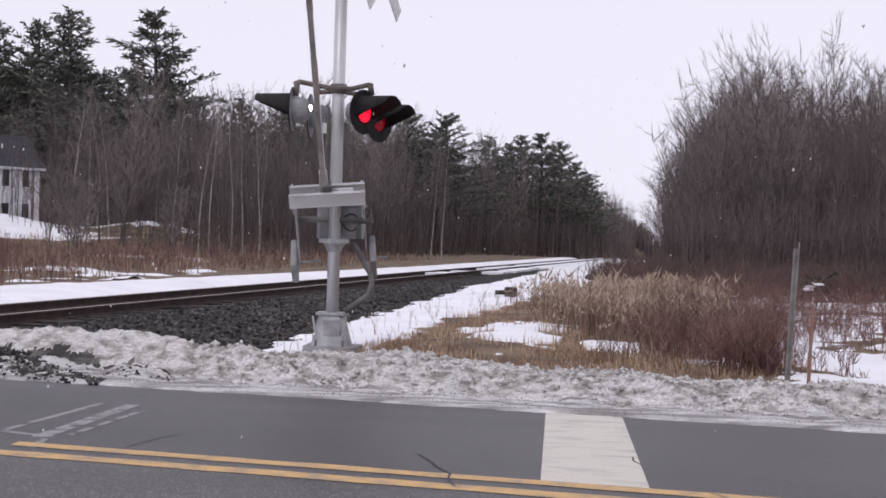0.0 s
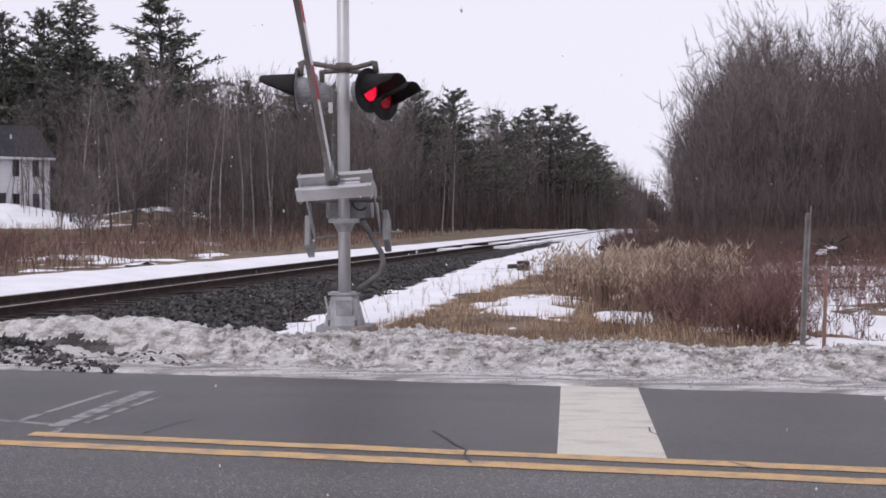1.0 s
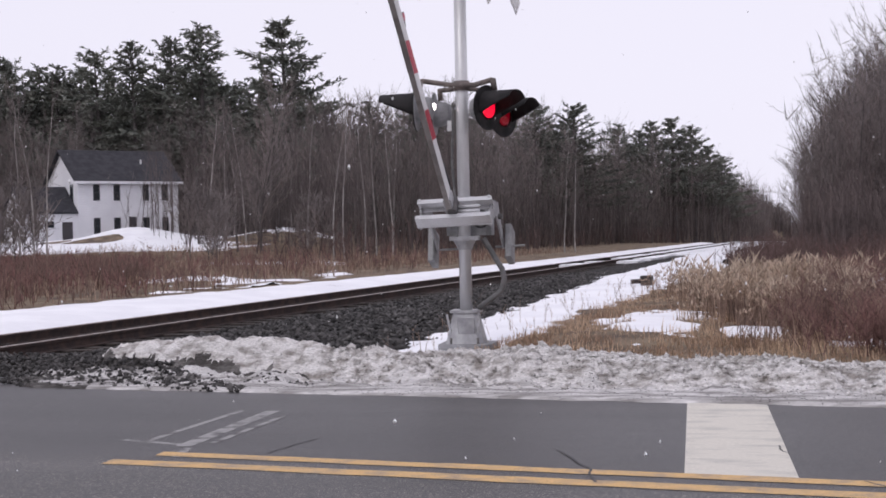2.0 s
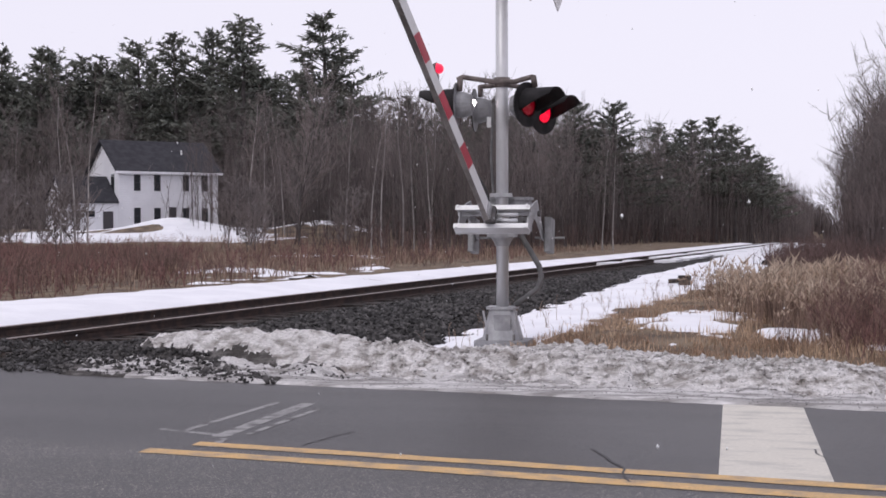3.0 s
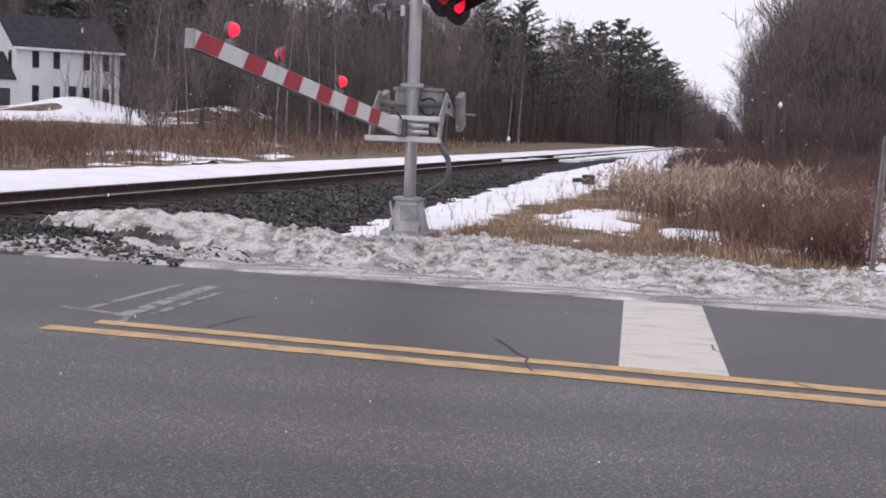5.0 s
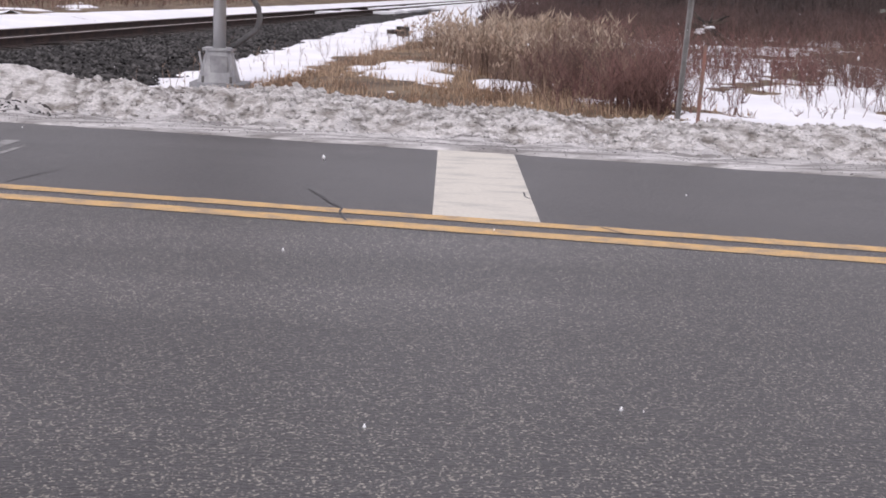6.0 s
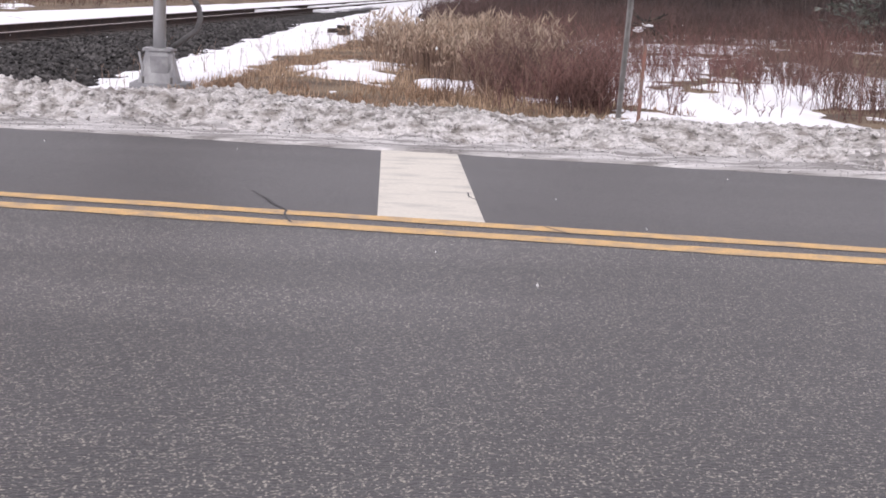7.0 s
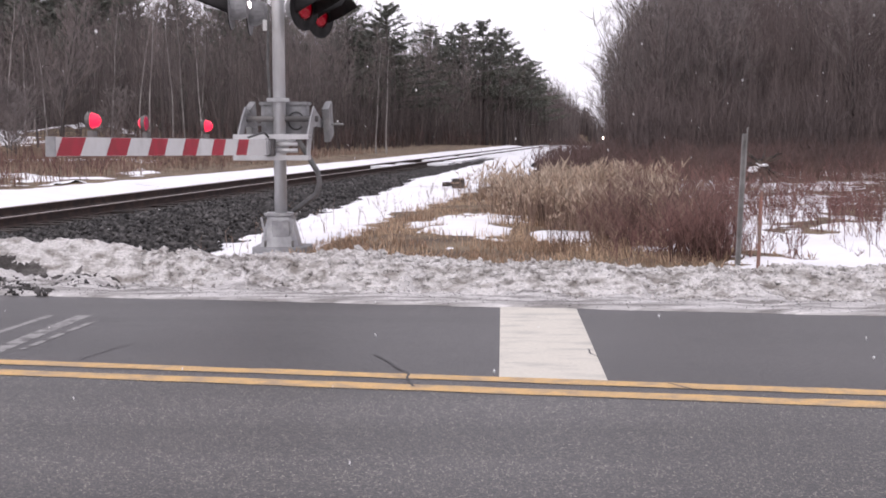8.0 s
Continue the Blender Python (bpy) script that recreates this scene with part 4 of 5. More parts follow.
part("arm_cable", Shape().tube([(0.0, ROOT.y + 0.1, ROOT.z + 0.1), (0.02, ROOT.y - 0.25, ROOT.z + 0.16), (0.0, ROOT.y - 0.9, ROOT.z + 0.1)], 0.012, 6), RUBBER, gate, "slack black cable")

# ---- roadside posts, headwall ----
post_shape = Shape()
post_shape.box((0, 0, 0.75), (0.032, 0.01, 1.5))
post_shape.box((-0.018, -0.012, 0.75), (0.01, 0.03, 1.5))
post_shape.box((0.018, -0.012, 0.75), (0.01, 0.03, 1.5))
post_shape.box((0.026, 0.01, 1.38), (0.01, 0.024, 0.36))
post = tagged(part("marker_post", post_shape, POSTGREY, at=pose(2.09, 12.15, -0.11, 0, 2.2, 0)), "leaning grey galvanised channel post behind the snow bank", "post")
stake_shape = Shape()
stake_shape.box((0, 0, 0.42), (0.035, 0.03, 0.95), bevel=0.006, taper=(0.8, 0.8))
stake = tagged(part("survey_stake", stake_shape, STAKE, at=pose(2.4, 12.75, -0.05, 0, 1.5, 0)), "thin weathered wooden stake with faded red top", "stake")
hw = empty("culvert_headwall", pose(-1.25, 33.0, -0.12, 0, 0, -8))
part("cross_timber", Shape().box((0.1, 0, 0.17), (0.27, 0.4, 0.34), bevel=0.04), TIMBER, hw)
part("projecting_timber", Shape().tube([(-0.28, -0.1, 0.2), (0.1, -0.05, 0.22)], 0.055, 10), TIMBER, hw)
tagged(hw, "dark old timber culvert end in snow beside the track", "culvert")
log = tagged(part("fallen_timber", Shape().tube([(1.2, 52, 0.0), (2.0, 55, 0.12), (3.2, 56.5, 0.02)], [0.16, 0.14, 0.1], 8), TIMBER), "fallen grey timber on snow near the line", "timber")

# ---- house ----
H_AT = (-46.4, 104.0, 1.35)
house = tagged(empty("house", pose(*H_AT, 0, 0, 46)), "white clapboard two-storey house with dark roof and side wing", "house")
W, D, HH, RIDGE = 8.8, 7.2, 5.0, 2.5


def hip_wall(w, d, h, peak, x0):
    """Walls of a gabled block, front at y = 0, gables at its ends."""
    s = Shape()
    v = [(x0, 0, -0.8), (x0 + w, 0, -0.8), (x0 + w, d, -0.8), (x0, d, -0.8), (x0, 0, h), (x0 + w, 0, h), (x0 + w, d, h), (x0, d, h), (x0, d / 2, h + peak), (x0 + w, d / 2, h + peak)]
    s.add(v, [(0, 1, 5, 4), (2, 3, 7, 6), (1, 2, 6, 9, 5), (3, 0, 4, 8, 7), (0, 3, 2, 1), (4, 5, 9, 8), (6, 7, 8, 9)])
    return s


def gable_roof(w, d, h, peak, x0, over=0.35, thick=0.16):
    s = Shape()
    for side in (0, 1):
        y0 = -over if side == 0 else d + over
        zz = h - over * peak / (d / 2)
        ring = [(x0 - over, y0, zz + 0.02), (x0 + w + over, y0, zz + 0.02), (x0 + w + over, d / 2, h + peak + 0.02), (x0 - over, d / 2, h + peak + 0.02)]
        top = [(x, y, z + thick) for x, y, z in ring]
        s.add(ring + top, [(0, 3, 2, 1), (4, 5, 6, 7)] + [(i, (i + 1) % 4, 4 + (i + 1) % 4, 4 + i) for i in range(4)])
    return s


walls = part("wall", hip_wall(W, D, HH, RIDGE, -W / 2), SIDING, house, "white clapboard walls")
clap_mesh = Shape().box((0, 0, 0), (W, 0.03, 0.028)).mesh("clapboard", [SIDING])
for i in range(26):
    part("clapboard", clap_mesh, None, walls, at=pose(0, -0.012, 0.05 + 0.195 * i))
roof_part = part("roof", gable_roof(W, D, HH, RIDGE, -W / 2), ROOF, house, "dark grey shingle roof")
part("chimney_vent", Shape().tube([(1.9, 1.9, HH + 1.2), (1.9, 1.9, HH + 1.85)], 0.08, 8), SIGNWHITE, roof_part)
part("fascia", Shape().box((0, -0.36, HH - 0.22), (W + 0.7, 0.04, 0.2)), SIDING, house)
for dx in (-W / 2 + 0.06, W / 2 - 0.06):
    part("corner_board", Shape().box((dx, -0.03, HH / 2 - 0.3), (0.14, 0.05, HH + 0.2)), SIDING, house)


def window(name, x, z, parent, w=0.4, h=1.18, y=-0.03):
    wnd = part(name, Shape().box((x, y + 0.01, z), (w + 0.16, 0.05, h + 0.16)), SHUTTER, parent, "tall dark sash window")
    part("pane", Shape().box((x, y - 0.02, z + h / 4), (w, 0.02, h / 2 - 0.05)), PANE, wnd)
    part("pane", Shape().box((x, y - 0.02, z - h / 4), (w, 0.02, h / 2 - 0.05)), PANE, wnd)
    return wnd


for x in (-2.8, -1.05, 1.5, 3.2):
    window("window", x, 3.95, house)
for x in (-2.8, -1.05, 1.5, 3.2):
    window("window", x, 1.2, house)
dr = part("door", Shape().box((0.3, -0.05, 0.98), (0.62, 0.06, 1.9)), DOORPAINT, house, "dark front door")
part("door_frame", Shape().box((0.3, -0.02, 1.03), (0.86, 0.05, 2.06)), SIDING, dr)
part("porch_deck", Shape().box((0.7, -0.85, -0.1), (8.4, 1.6, 0.16), bevel=0.02), TIMBER, house, "low dark porch deck")
side = part("side_window", Shape().box((-W / 2 - 0.02, 1.3, 3.95), (0.05, 0.7, 1.45)), PANE, house)
wing = part("wing_wall", hip_wall(4.3, 5.6, 2.35, 2.0, -W / 2 - 4.3), SIDING, house, "single-storey white wing")
part("wing_roof", gable_roof(4.0, 5.6, 2.35, 2.0, -W / 2 - 4.25, over=0.22), ROOF, house)
part("wing_door", Shape().box((-W / 2 - 0.9, -0.03, 0.6), (0.85, 0.06, 1.9)), DOORPAINT, house)
for x in (-W / 2 - 3.5, -W / 2 - 2.4):
    part("wing_window", Shape().box((x, -0.03, 1.35), (0.75, 0.06, 0.5)), PANE, house)

# ---- grasses and brush ----
rng = np.random.default_rng(11)


def patch_stuff(name, n, place, length, lean, width, mats, label, category, extra=None, seed=3):
    """Stems scattered by place(rng, n); extra adds (count, length share, lean) side twigs to each."""
    r = np.random.default_rng(seed)
    xy = place(r, n)
    n = len(xy)
    z = height(xy[:, 0], xy[:, 1])
    pos = np.stack([xy[:, 0], xy[:, 1], z], 1)
    ln = r.uniform(length[0], length[1], n) * (0.85 + 0.7 * fractal(xy[:, 0], xy[:, 1], 0.9, 3.0 + seed, 3))
    az = r.uniform(0, 6.28, n)
    le = np.abs(r.normal(0, lean, n))
    wd = r.uniform(width[0], width[1], n)
    v, t = blades(pos, ln, le, wd, az, roots=0.03)
    sl = np.zeros(len(t), int)
    if extra:
        count, share, spread_l, slot, wscale = extra
        for k in range(count):
            f = r.uniform(0.35, 0.95, n) if slot == 0 else np.full(n, 0.86)
            d = np.stack([np.cos(az), np.sin(az), np.zeros(n)], 1)
            p2 = pos + d * (ln * np.sin(le) * f)[:, None] + np.array([0, 0, 1.0]) * (ln * np.cos(le) * f)[:, None]
            v2, t2 = spikes(p2, ln * share * r.uniform(0.6, 1.2, n), np.abs(r.normal(spread_l, 0.2, n)), wd * wscale, r.uniform(0, 6.28, n))
            t = np.concatenate([t, t2 + len(v)])
            v = np.concatenate([v, v2])
            sl = np.concatenate([sl, np.full(len(t2), slot)])
    return tagged(new(name, mesh_from(name, v, t, mats, sl)), label, category, kind="stuff")


def inside(fun, box):
    """Points in a box of the plan, thinned by fun(x, y) in 0..1."""
    def place(r, n):
        x, y = r.uniform(box[0], box[1], n), r.uniform(box[2], box[3], n)
        keep = r.random(n) < fun(x, y)
        return np.stack([x[keep], y[keep]], 1)
    return place


def bare(x, y):
    """Less where snow lies."""
    return np.clip(0.5 - 1.6 * snow_mask(x, y), 0.0, 1)


def off_line(x, y, lo):
    return (rail_u(x, y) > lo) * (edge_v(x, y) > 1.9)


patch_stuff("dry_grass", 34000, inside(lambda x, y: bare(x, y) * off_line(x, y, 5.9) * smoothstep(34, 22, y) * (x < 2.6), (-3.2, 2.6, 12.8, 34)), (0.05, 0.15), 0.95, (0.003, 0.007), [DRYGRASS], "matted short dead tan grass", "grass")
patch_stuff("edge_weeds", 160, inside(lambda x, y: (rail_u(x, y) > 5.2) * (rail_u(x, y) < 7.0), (-3.6, -0.4, 14.4, 34)), (0.2, 0.5), 0.25, (0.003, 0.005), [REED, REED], "thin dead weeds in snow", "weeds", (3, 0.35, 0.6, 0, 0.8), 8)
patch_stuff("reed_bed", 19000, inside(lambda x, y: smoothstep(-0.035, 0.03, x / y + 0.012 * np.sin(y * 2.1) - np.interp(y, [15, 16, 18, 22, 32], [0.075, 0.045, 0.028, 0.01, -0.005])) * np.clip(0.55 + 1.6 * fractal(x, y, 0.8, 41.0, 3), 0.08, 1) * smoothstep(0.135, 0.085, x / y + 0.01 * np.sin(y * 1.3)), (-1.6, 4.2, 16.5, 32)),
            (0.38, 0.76), 0.32, (0.004, 0.009), [REED, PLUME], "tall tan dead reeds with pale feathery plumes", "reeds", (2, 0.22, 0.6, 1, 2.2), 4)
patch_stuff("reed_skirt", 9000, inside(lambda x, y: bare(x, y) * np.clip(0.5 + 1.8 * fractal(x, y, 0.9, 51.0, 3), 0.05, 1) * (x > -0.4) * (y > 13.6), (-0.4, 3.2, 13.2, 20)), (0.06, 0.26), 0.8, (0.003, 0.007), [DRYGRASS], "bent lower reed stalks and litter", "grass", None, 14)


def fan(lo, hi, near, far, power, fun):
    """Points spread by bearing and distance, closer ones thicker."""
    def place(r, n):
        y = near + (far - near) * r.random(n) ** power
        x = r.uniform(lo, hi, n) * y
        keep = r.random(n) < fun(x, y)
        return np.stack([x[keep], y[keep]], 1)
    return place


def clumps(x, y, scale, seed, lo=-0.1, hi=0.3):
    return smoothstep(lo, hi, fractal(x, y, scale, seed, 3))


patch_stuff("red_brush", 34000, fan(0.05, 0.42, 13.3, 46, 1.5, lambda x, y: smoothstep(0.055, 0.1, x / y + 0.015 * np.sin(1.7 * y)) * np.where(x / y < 0.135 + 0.03 * np.sin(1.1 * y), 0.85, (0.04 + 0.9 * clumps(x, y, 0.75, 91.0, -0.2, 0.15)) * np.maximum(np.clip(0.6 - 2.2 * snow_mask(x, y), 0.09, 1), 0.7 * smoothstep(15.5, 21, y)))
            * np.clip(0.45 + 1.3 * fractal(x, y, 1.2, 93.0, 3), 0.05, 1) * (edge_v(x, y) > 2.2)), (0.25, 0.8), 0.6, (0.003, 0.006), [REDBRUSH], "reddish leafless shrub stems", "brush", (8, 0.4, 0.65, 0, 0.75), 5)
patch_stuff("mixed_stalks", 5000, fan(0.03, 0.3, 13.4, 30, 1.4, lambda x, y: smoothstep(0.02, 0.07, x / y) * np.clip(0.35 + 1.8 * fractal(x, y, 1.1, 97.0, 3), 0.03, 1) * (edge_v(x, y) > 2.2) * (1 - 0.96 * smoothstep(0.13, 0.155, x / y) * (snow_mask(x, y) > -0.2))), (0.15, 0.6), 0.4, (0.003, 0.006), [REED], "scattered tan dead stalks among the brush", "grass", (3, 0.4, 0.7, 0, 0.8), 18)
patch_stuff("dark_thicket", 11000, inside(lambda x, y: smoothstep(5.4, 7.2, rail_u(x, y)) * smoothstep(-0.6, 1.0, x - 0.022 * y) * np.clip(0.7 + 1.3 * fractal(x, y, 0.3, 95.0, 3), 0.1, 1), (0.3, 22, 38, 60)), (0.62, 1.08), 0.4, (0.008, 0.017), [DARKBRUSH], "dark reddish leafless thicket beside the line", "brush", (7, 0.4, 0.7, 0, 0.6), 6)
patch_stuff("field_brush", 26000, inside(lambda x, y: (rail_u(x, y) < -6.3) * (x / y > -0.72) * np.clip(0.7 - 1.6 * snow_mask(x, y), 0.04, 1) * np.clip(clumps(x, y, 0.25, 43.0, -0.35, 0.25) * smoothstep(-0.4, -0.46, x / y) + 0.35 * clumps(x, y, 0.4, 47.0), 0.05, 1), (-44, -4, 22, 66)),
            (0.35, 0.95), 0.45, (0.008, 0.016), [REDBRUSH], "reddish field brush beyond the line", "brush", (7, 0.42, 0.6, 0, 0.7), 7)
patch_stuff("field_grass", 34000, inside(lambda x, y: (rail_u(x, y) < -5.4 - 0.03 * y) * np.clip(0.85 - 1.5 * snow_mask(x, y), 0.04, 1) * smoothstep(23, 32, y) * smoothstep(-0.75, -0.45, x / y) * np.clip(0.45 + clumps(x, y, 0.3, 53.0), 0, 1), (-40, 8, 23, 88)), (0.2, 0.6), 0.35, (0.009, 0.018), [REED], "tan dead field grass", "grass", None, 9)
patch_stuff("wood_edge_brush", 7000, inside(lambda x, y: (rail_u(x, y) < -8.5 - 0.02 * y) * (rail_u(x, y) > -22) * np.clip(0.6 + fractal(x, y, 0.15, 61.0, 3), 0.1, 1), (-26, 14, 62, 205)), (0.7, 2.1), 0.3, (0.015, 0.03), [DARKBRUSH], "dark leafless brush along the wood's edge", "brush", (6, 0.45, 0.6, 0, 0.7), 16)

# ---- trees ----


def prisms(segs, sides=3):
    """Tapered bars from rows of start, end and two radii, as arrays."""
    a = np.array([s[0] for s in segs], float)
    b = np.array([s[1] for s in segs], float)
    r0 = np.array([s[2] for s in segs], float)
    r1 = np.array([s[3] for s in segs], float)
    d = b - a
    d /= np.linalg.norm(d, axis=1, keepdims=True) + 1e-9
    ref = np.where(np.abs(d[:, 2:3]) < 0.9, np.array([[0, 0, 1.0]]), np.array([[1.0, 0, 0]]))
    s = np.cross(d, ref)
    s /= np.linalg.norm(s, axis=1, keepdims=True)
    t = np.cross(d, s)
    rings = []
    for p, r in ((a, r0), (b, r1)):
        for k in range(sides):
            w = 2 * math.pi * k / sides
            rings.append(p + (s * math.cos(w) + t * math.sin(w)) * r[:, None])
    v = np.stack(rings, 1).reshape(-1, 3)
    one = []
    for k in range(sides):
        j = (k + 1) % sides
        one += [(k, j, sides + j), (k, sides + j, sides + k)]
    tri = (np.array(one)[None] + 2 * sides * np.arange(len(segs))[:, None, None]).reshape(-1, 3)
    return v, tri


def unit(v):
    return v / (np.linalg.norm(v) + 1e-9)


def bare_tree_meshes(h, seed, crown_base=0.3, spread_k=1.0, twig_r=0.011, bark=None, dense=1.0):
    """Trunk and leafless crown of a tree of height h: limbs that climb, forked branches and fine twigs."""
    r = np.random.default_rng(seed)
    trunk, limbs, twigs = [], [], []
    p, d, rad = np.zeros(3), np.array([r.normal(0, 0.04), r.normal(0, 0.04), 1.0]), 0.0085 * h
    steps = 9
    pts = [p]
    for i in range(steps):
        d = unit(d + np.array([r.normal(0, 0.06), r.normal(0, 0.06), 0.12]))
        q = p + d * h * 0.93 / steps
        trunk.append((p - d * 0.03 * (i > 0), q, rad, rad * 0.82))
        rad *= 0.82
        p = q
        pts.append(p)
    n_limb = int(19 * dense)
    for i in range(n_limb):
        f = crown_base + (1 - crown_base) * (i + r.random()) / n_limb
        k = min(int(f * steps), steps - 1)
        base = pts[k] + (pts[k + 1] - pts[k]) * (f * steps - k)
        az = i * 2.4 + r.normal(0, 0.4)
        ln = h * (0.19 * (1.12 - f) + 0.15) * spread_k * r.uniform(0.7, 1.25)
        up = r.uniform(0.55, 1.25) + 0.35 * f
        dirn = unit(np.array([math.cos(az), math.sin(az), up]))
        q, rr = base, 0.003 * h * (1.15 - f)
        for j in range(4):
            dirn = unit(dirn + np.array([r.normal(0, 0.14), r.normal(0, 0.14), 0.14]))
            e = q + dirn * ln / 4
            limbs.append((q, e, max(rr, twig_r), max(rr * 0.7, twig_r * 0.8)))
            for _ in range(3 if j else 1):
                sd = unit(dirn + r.normal(0, 0.55, 3) + np.array([0, 0, 0.25]))
                sl = ln * r.uniform(0.25, 0.5)
                m1 = q + (e - q) * r.random()
                m2 = m1 + sd * sl * 0.5
                m3 = m2 + unit(sd + r.normal(0, 0.25, 3) + np.array([0, 0, 0.2])) * sl * 0.5
                limbs.append((m1, m2, max(rr * 0.55, twig_r), twig_r * 0.9))
                twigs.append((m2, m3, twig_r * 0.9))
                for _ in range(int(4.6 * dense)):
                    t0 = m1 + (m3 - m1) * r.uniform(0.1, 1.0)
                    td = unit(sd + r.normal(0, 0.5, 3) + np.array([0, 0, 0.45]))
                    twigs.append((t0, t0 + td * sl * r.uniform(0.25, 0.65), twig_r))
            q, rr = e, rr * 0.7
    tv, tt = prisms(trunk, 7)
    lv, lt = prisms(limbs, 3)
    p0, p1, rr = np.array([t[0] for t in twigs]), np.array([t[1] for t in twigs]), np.array([t[2] for t in twigs])
    dv = p1 - p0
    ln = np.linalg.norm(dv, axis=1)
    sv, st = spikes(p0, ln, np.arccos(np.clip(dv[:, 2] / ln, -1, 1)), rr, np.arctan2(dv[:, 1], dv[:, 0]))
    lv, lt = np.concatenate([lv, sv]), np.concatenate([lt, st + len(lv)])
    return mesh_from("trunk", tv, tt, [bark or BARK]), mesh_from("crown", lv, lt, [TWIG])


def pine_meshes(h, seed, base_f=0.3, width=0.2, fill=13):
    """Trunk and crown of a ragged white pine: tiers of limbs with needle tufts of many small blades."""
    r = np.random.default_rng(seed)
    trunk, limbs = [], []
    trunk.append((np.array([0, 0, 0.0]), np.array([0, 0, h * 0.5]), 0.016 * h, 0.011 * h))
    trunk.append((np.array([0, 0, h * 0.49]), np.array([r.normal(0, 0.1), 0, h * 0.98]), 0.011 * h, 0.02))
    tufts_p, tufts_d, tufts_l = [], [], []
    tiers = 21
    for i in range(tiers):
        f = base_f + (1 - base_f) * (i + r.random() * 0.7) / tiers
        reach = h * width * (0.1 + 1.15 * min(1.0, 1.7 * (1 - f)) ** 0.9) * r.uniform(0.6, 1.2)
        n = r.integers(5, 7)
        a0 = r.random() * 6.28
        for k in range(n):
            if r.random() < 0.12:
                continue
            az = a0 + 6.28 * k / n + r.normal(0, 0.3)
            ln = reach * r.uniform(0.5, 1.35)
            s = np.array([0, 0, h * f])
            d = np.array([math.cos(az), math.sin(az), r.uniform(-0.1, 0.2) + 0.7 * f ** 3])
            e = s + d * ln
            e[2] += 0.1 * ln
            limbs.append((s, e, 0.0025 * h, 0.012))
            m = max(4, int(ln * fill))
            for j in range(m):
                t = (j + r.random()) / m
                q = s + (e - s) * (0.25 + 0.75 * t)
                side = np.array([-math.sin(az), math.cos(az), 0]) * r.normal(0, 0.2) * ln * (0.3 + 0.6 * t)
                tufts_p.append(q + side + np.array([0, 0, r.normal(0.03, 0.05)]))
                tufts_d.append(unit(np.array([d[0], d[1], 0.25]) + r.normal(0, 0.35, 3)))
                tufts_l.append(r.uniform(0.16, 0.32))
    for _ in range(14):
        tufts_p.append(np.array([r.normal(0, 0.06), r.normal(0, 0.06), h * r.uniform(0.92, 1.0)]))
        tufts_d.append(unit(np.array([r.normal(0, 0.3), r.normal(0, 0.3), 1.0])))
        tufts_l.append(0.3)
    p, d, ln = np.array(tufts_p), np.array(tufts_d), np.array(tufts_l)
    vs, ts, o = [], [], 0
    for k in range(3):
        e = d + r.normal(0, 0.55, d.shape)
        e /= np.linalg.norm(e, axis=1, keepdims=True)
        side = np.cross(e, r.normal(size=d.shape))
        side /= np.linalg.norm(side, axis=1, keepdims=True) + 1e-9
        w = (0.15 * ln)[:, None]
        a, b, c, g = p - e * 0.1, p + e * (0.45 * ln)[:, None] + side * w, p + e * ln[:, None], p + e * (0.45 * ln)[:, None] - side * w
        vs.append(np.stack([a, b, c, g], 1).reshape(-1, 3))
        t = np.array([(0, 1, 2), (0, 2, 3)])
        ts.append((t[None] + 4 * np.arange(len(p))[:, None, None]).reshape(-1, 3) + o)
        o += 4 * len(p)
    tv, tt = prisms(trunk, 7)
    lv, lt = prisms(limbs, 3)
    cv = np.concatenate(vs + [lv])
    ct = np.concatenate(ts + [lt + o])
    slots = np.concatenate([np.zeros(sum(len(x) for x in ts), int), np.ones(len(lt), int)])
    return mesh_from("trunk", tv, tt, [BARK]), mesh_from("crown", cv, ct, [NEEDLE, BARK], slots)


def tree_model(name, meshes, label):
    t = tagged(empty(name, pose(0, 0, -50)), label, "tree")
    part("trunk", meshes[0], None, t)
    part("crown", meshes[1], None, t)
    return t


BARE = [tree_model("bare_tree", bare_tree_meshes(10, 100 + i, 0.12 + 0.05 * (i % 3), 0.9 + 0.12 * (i % 4)), "leafless grey-brown deciduous tree with fine twigs") for i in range(6)]
POLE = [tree_model("bare_tree", bare_tree_meshes(10, 200 + i, 0.42, 0.5, bark=PALEBARK, dense=0.7), "slender leafless tree with pale bark") for i in range(3)]
PINE = [tree_model("pine_tree", pine_meshes(10, 300 + i, 0.26 + 0.05 * (i % 3), 0.19 + 0.02 * (i % 2)), "tall dark green white pine with ragged tiers") for i in range(4)]
FIR = [tree_model("young_conifer", pine_meshes(7, 350 + i, 0.04, 0.22, 5.5), "dense dark green young conifer under bare trees") for i in range(3)]
SHRUB = [tree_model("shrub", bare_tree_meshes(3, 400 + i, 0.06, 1.5, 0.012, dense=0.8), "bare grey multi-stemmed shrub in snow") for i in range(2)]
USED = set()


def plant(models, x, y, h, model_h=10.0, wide=1.0, group=""):
    """A tree of a model scaled to a height, standing on the ground."""
    src = random.choice(models)
    k = h / model_h
    z = float(height(np.array(x), np.array(y))) - 0.05
    m = pose(x, y, z, random.uniform(-2, 2), random.uniform(-2, 2), random.uniform(0, 360))
    ob = src if src.name not in USED else copy_thing(src, m)
    USED.add(src.name)
    ob.matrix_basis = m
    ob.scale = (k * wide, k * wide, k)
    if group:
        tagged(ob, group=group)
    return ob


def clear(x, y):
    """Open ground before the house."""
    return y < 108 and -0.53 < x / y < -0.395


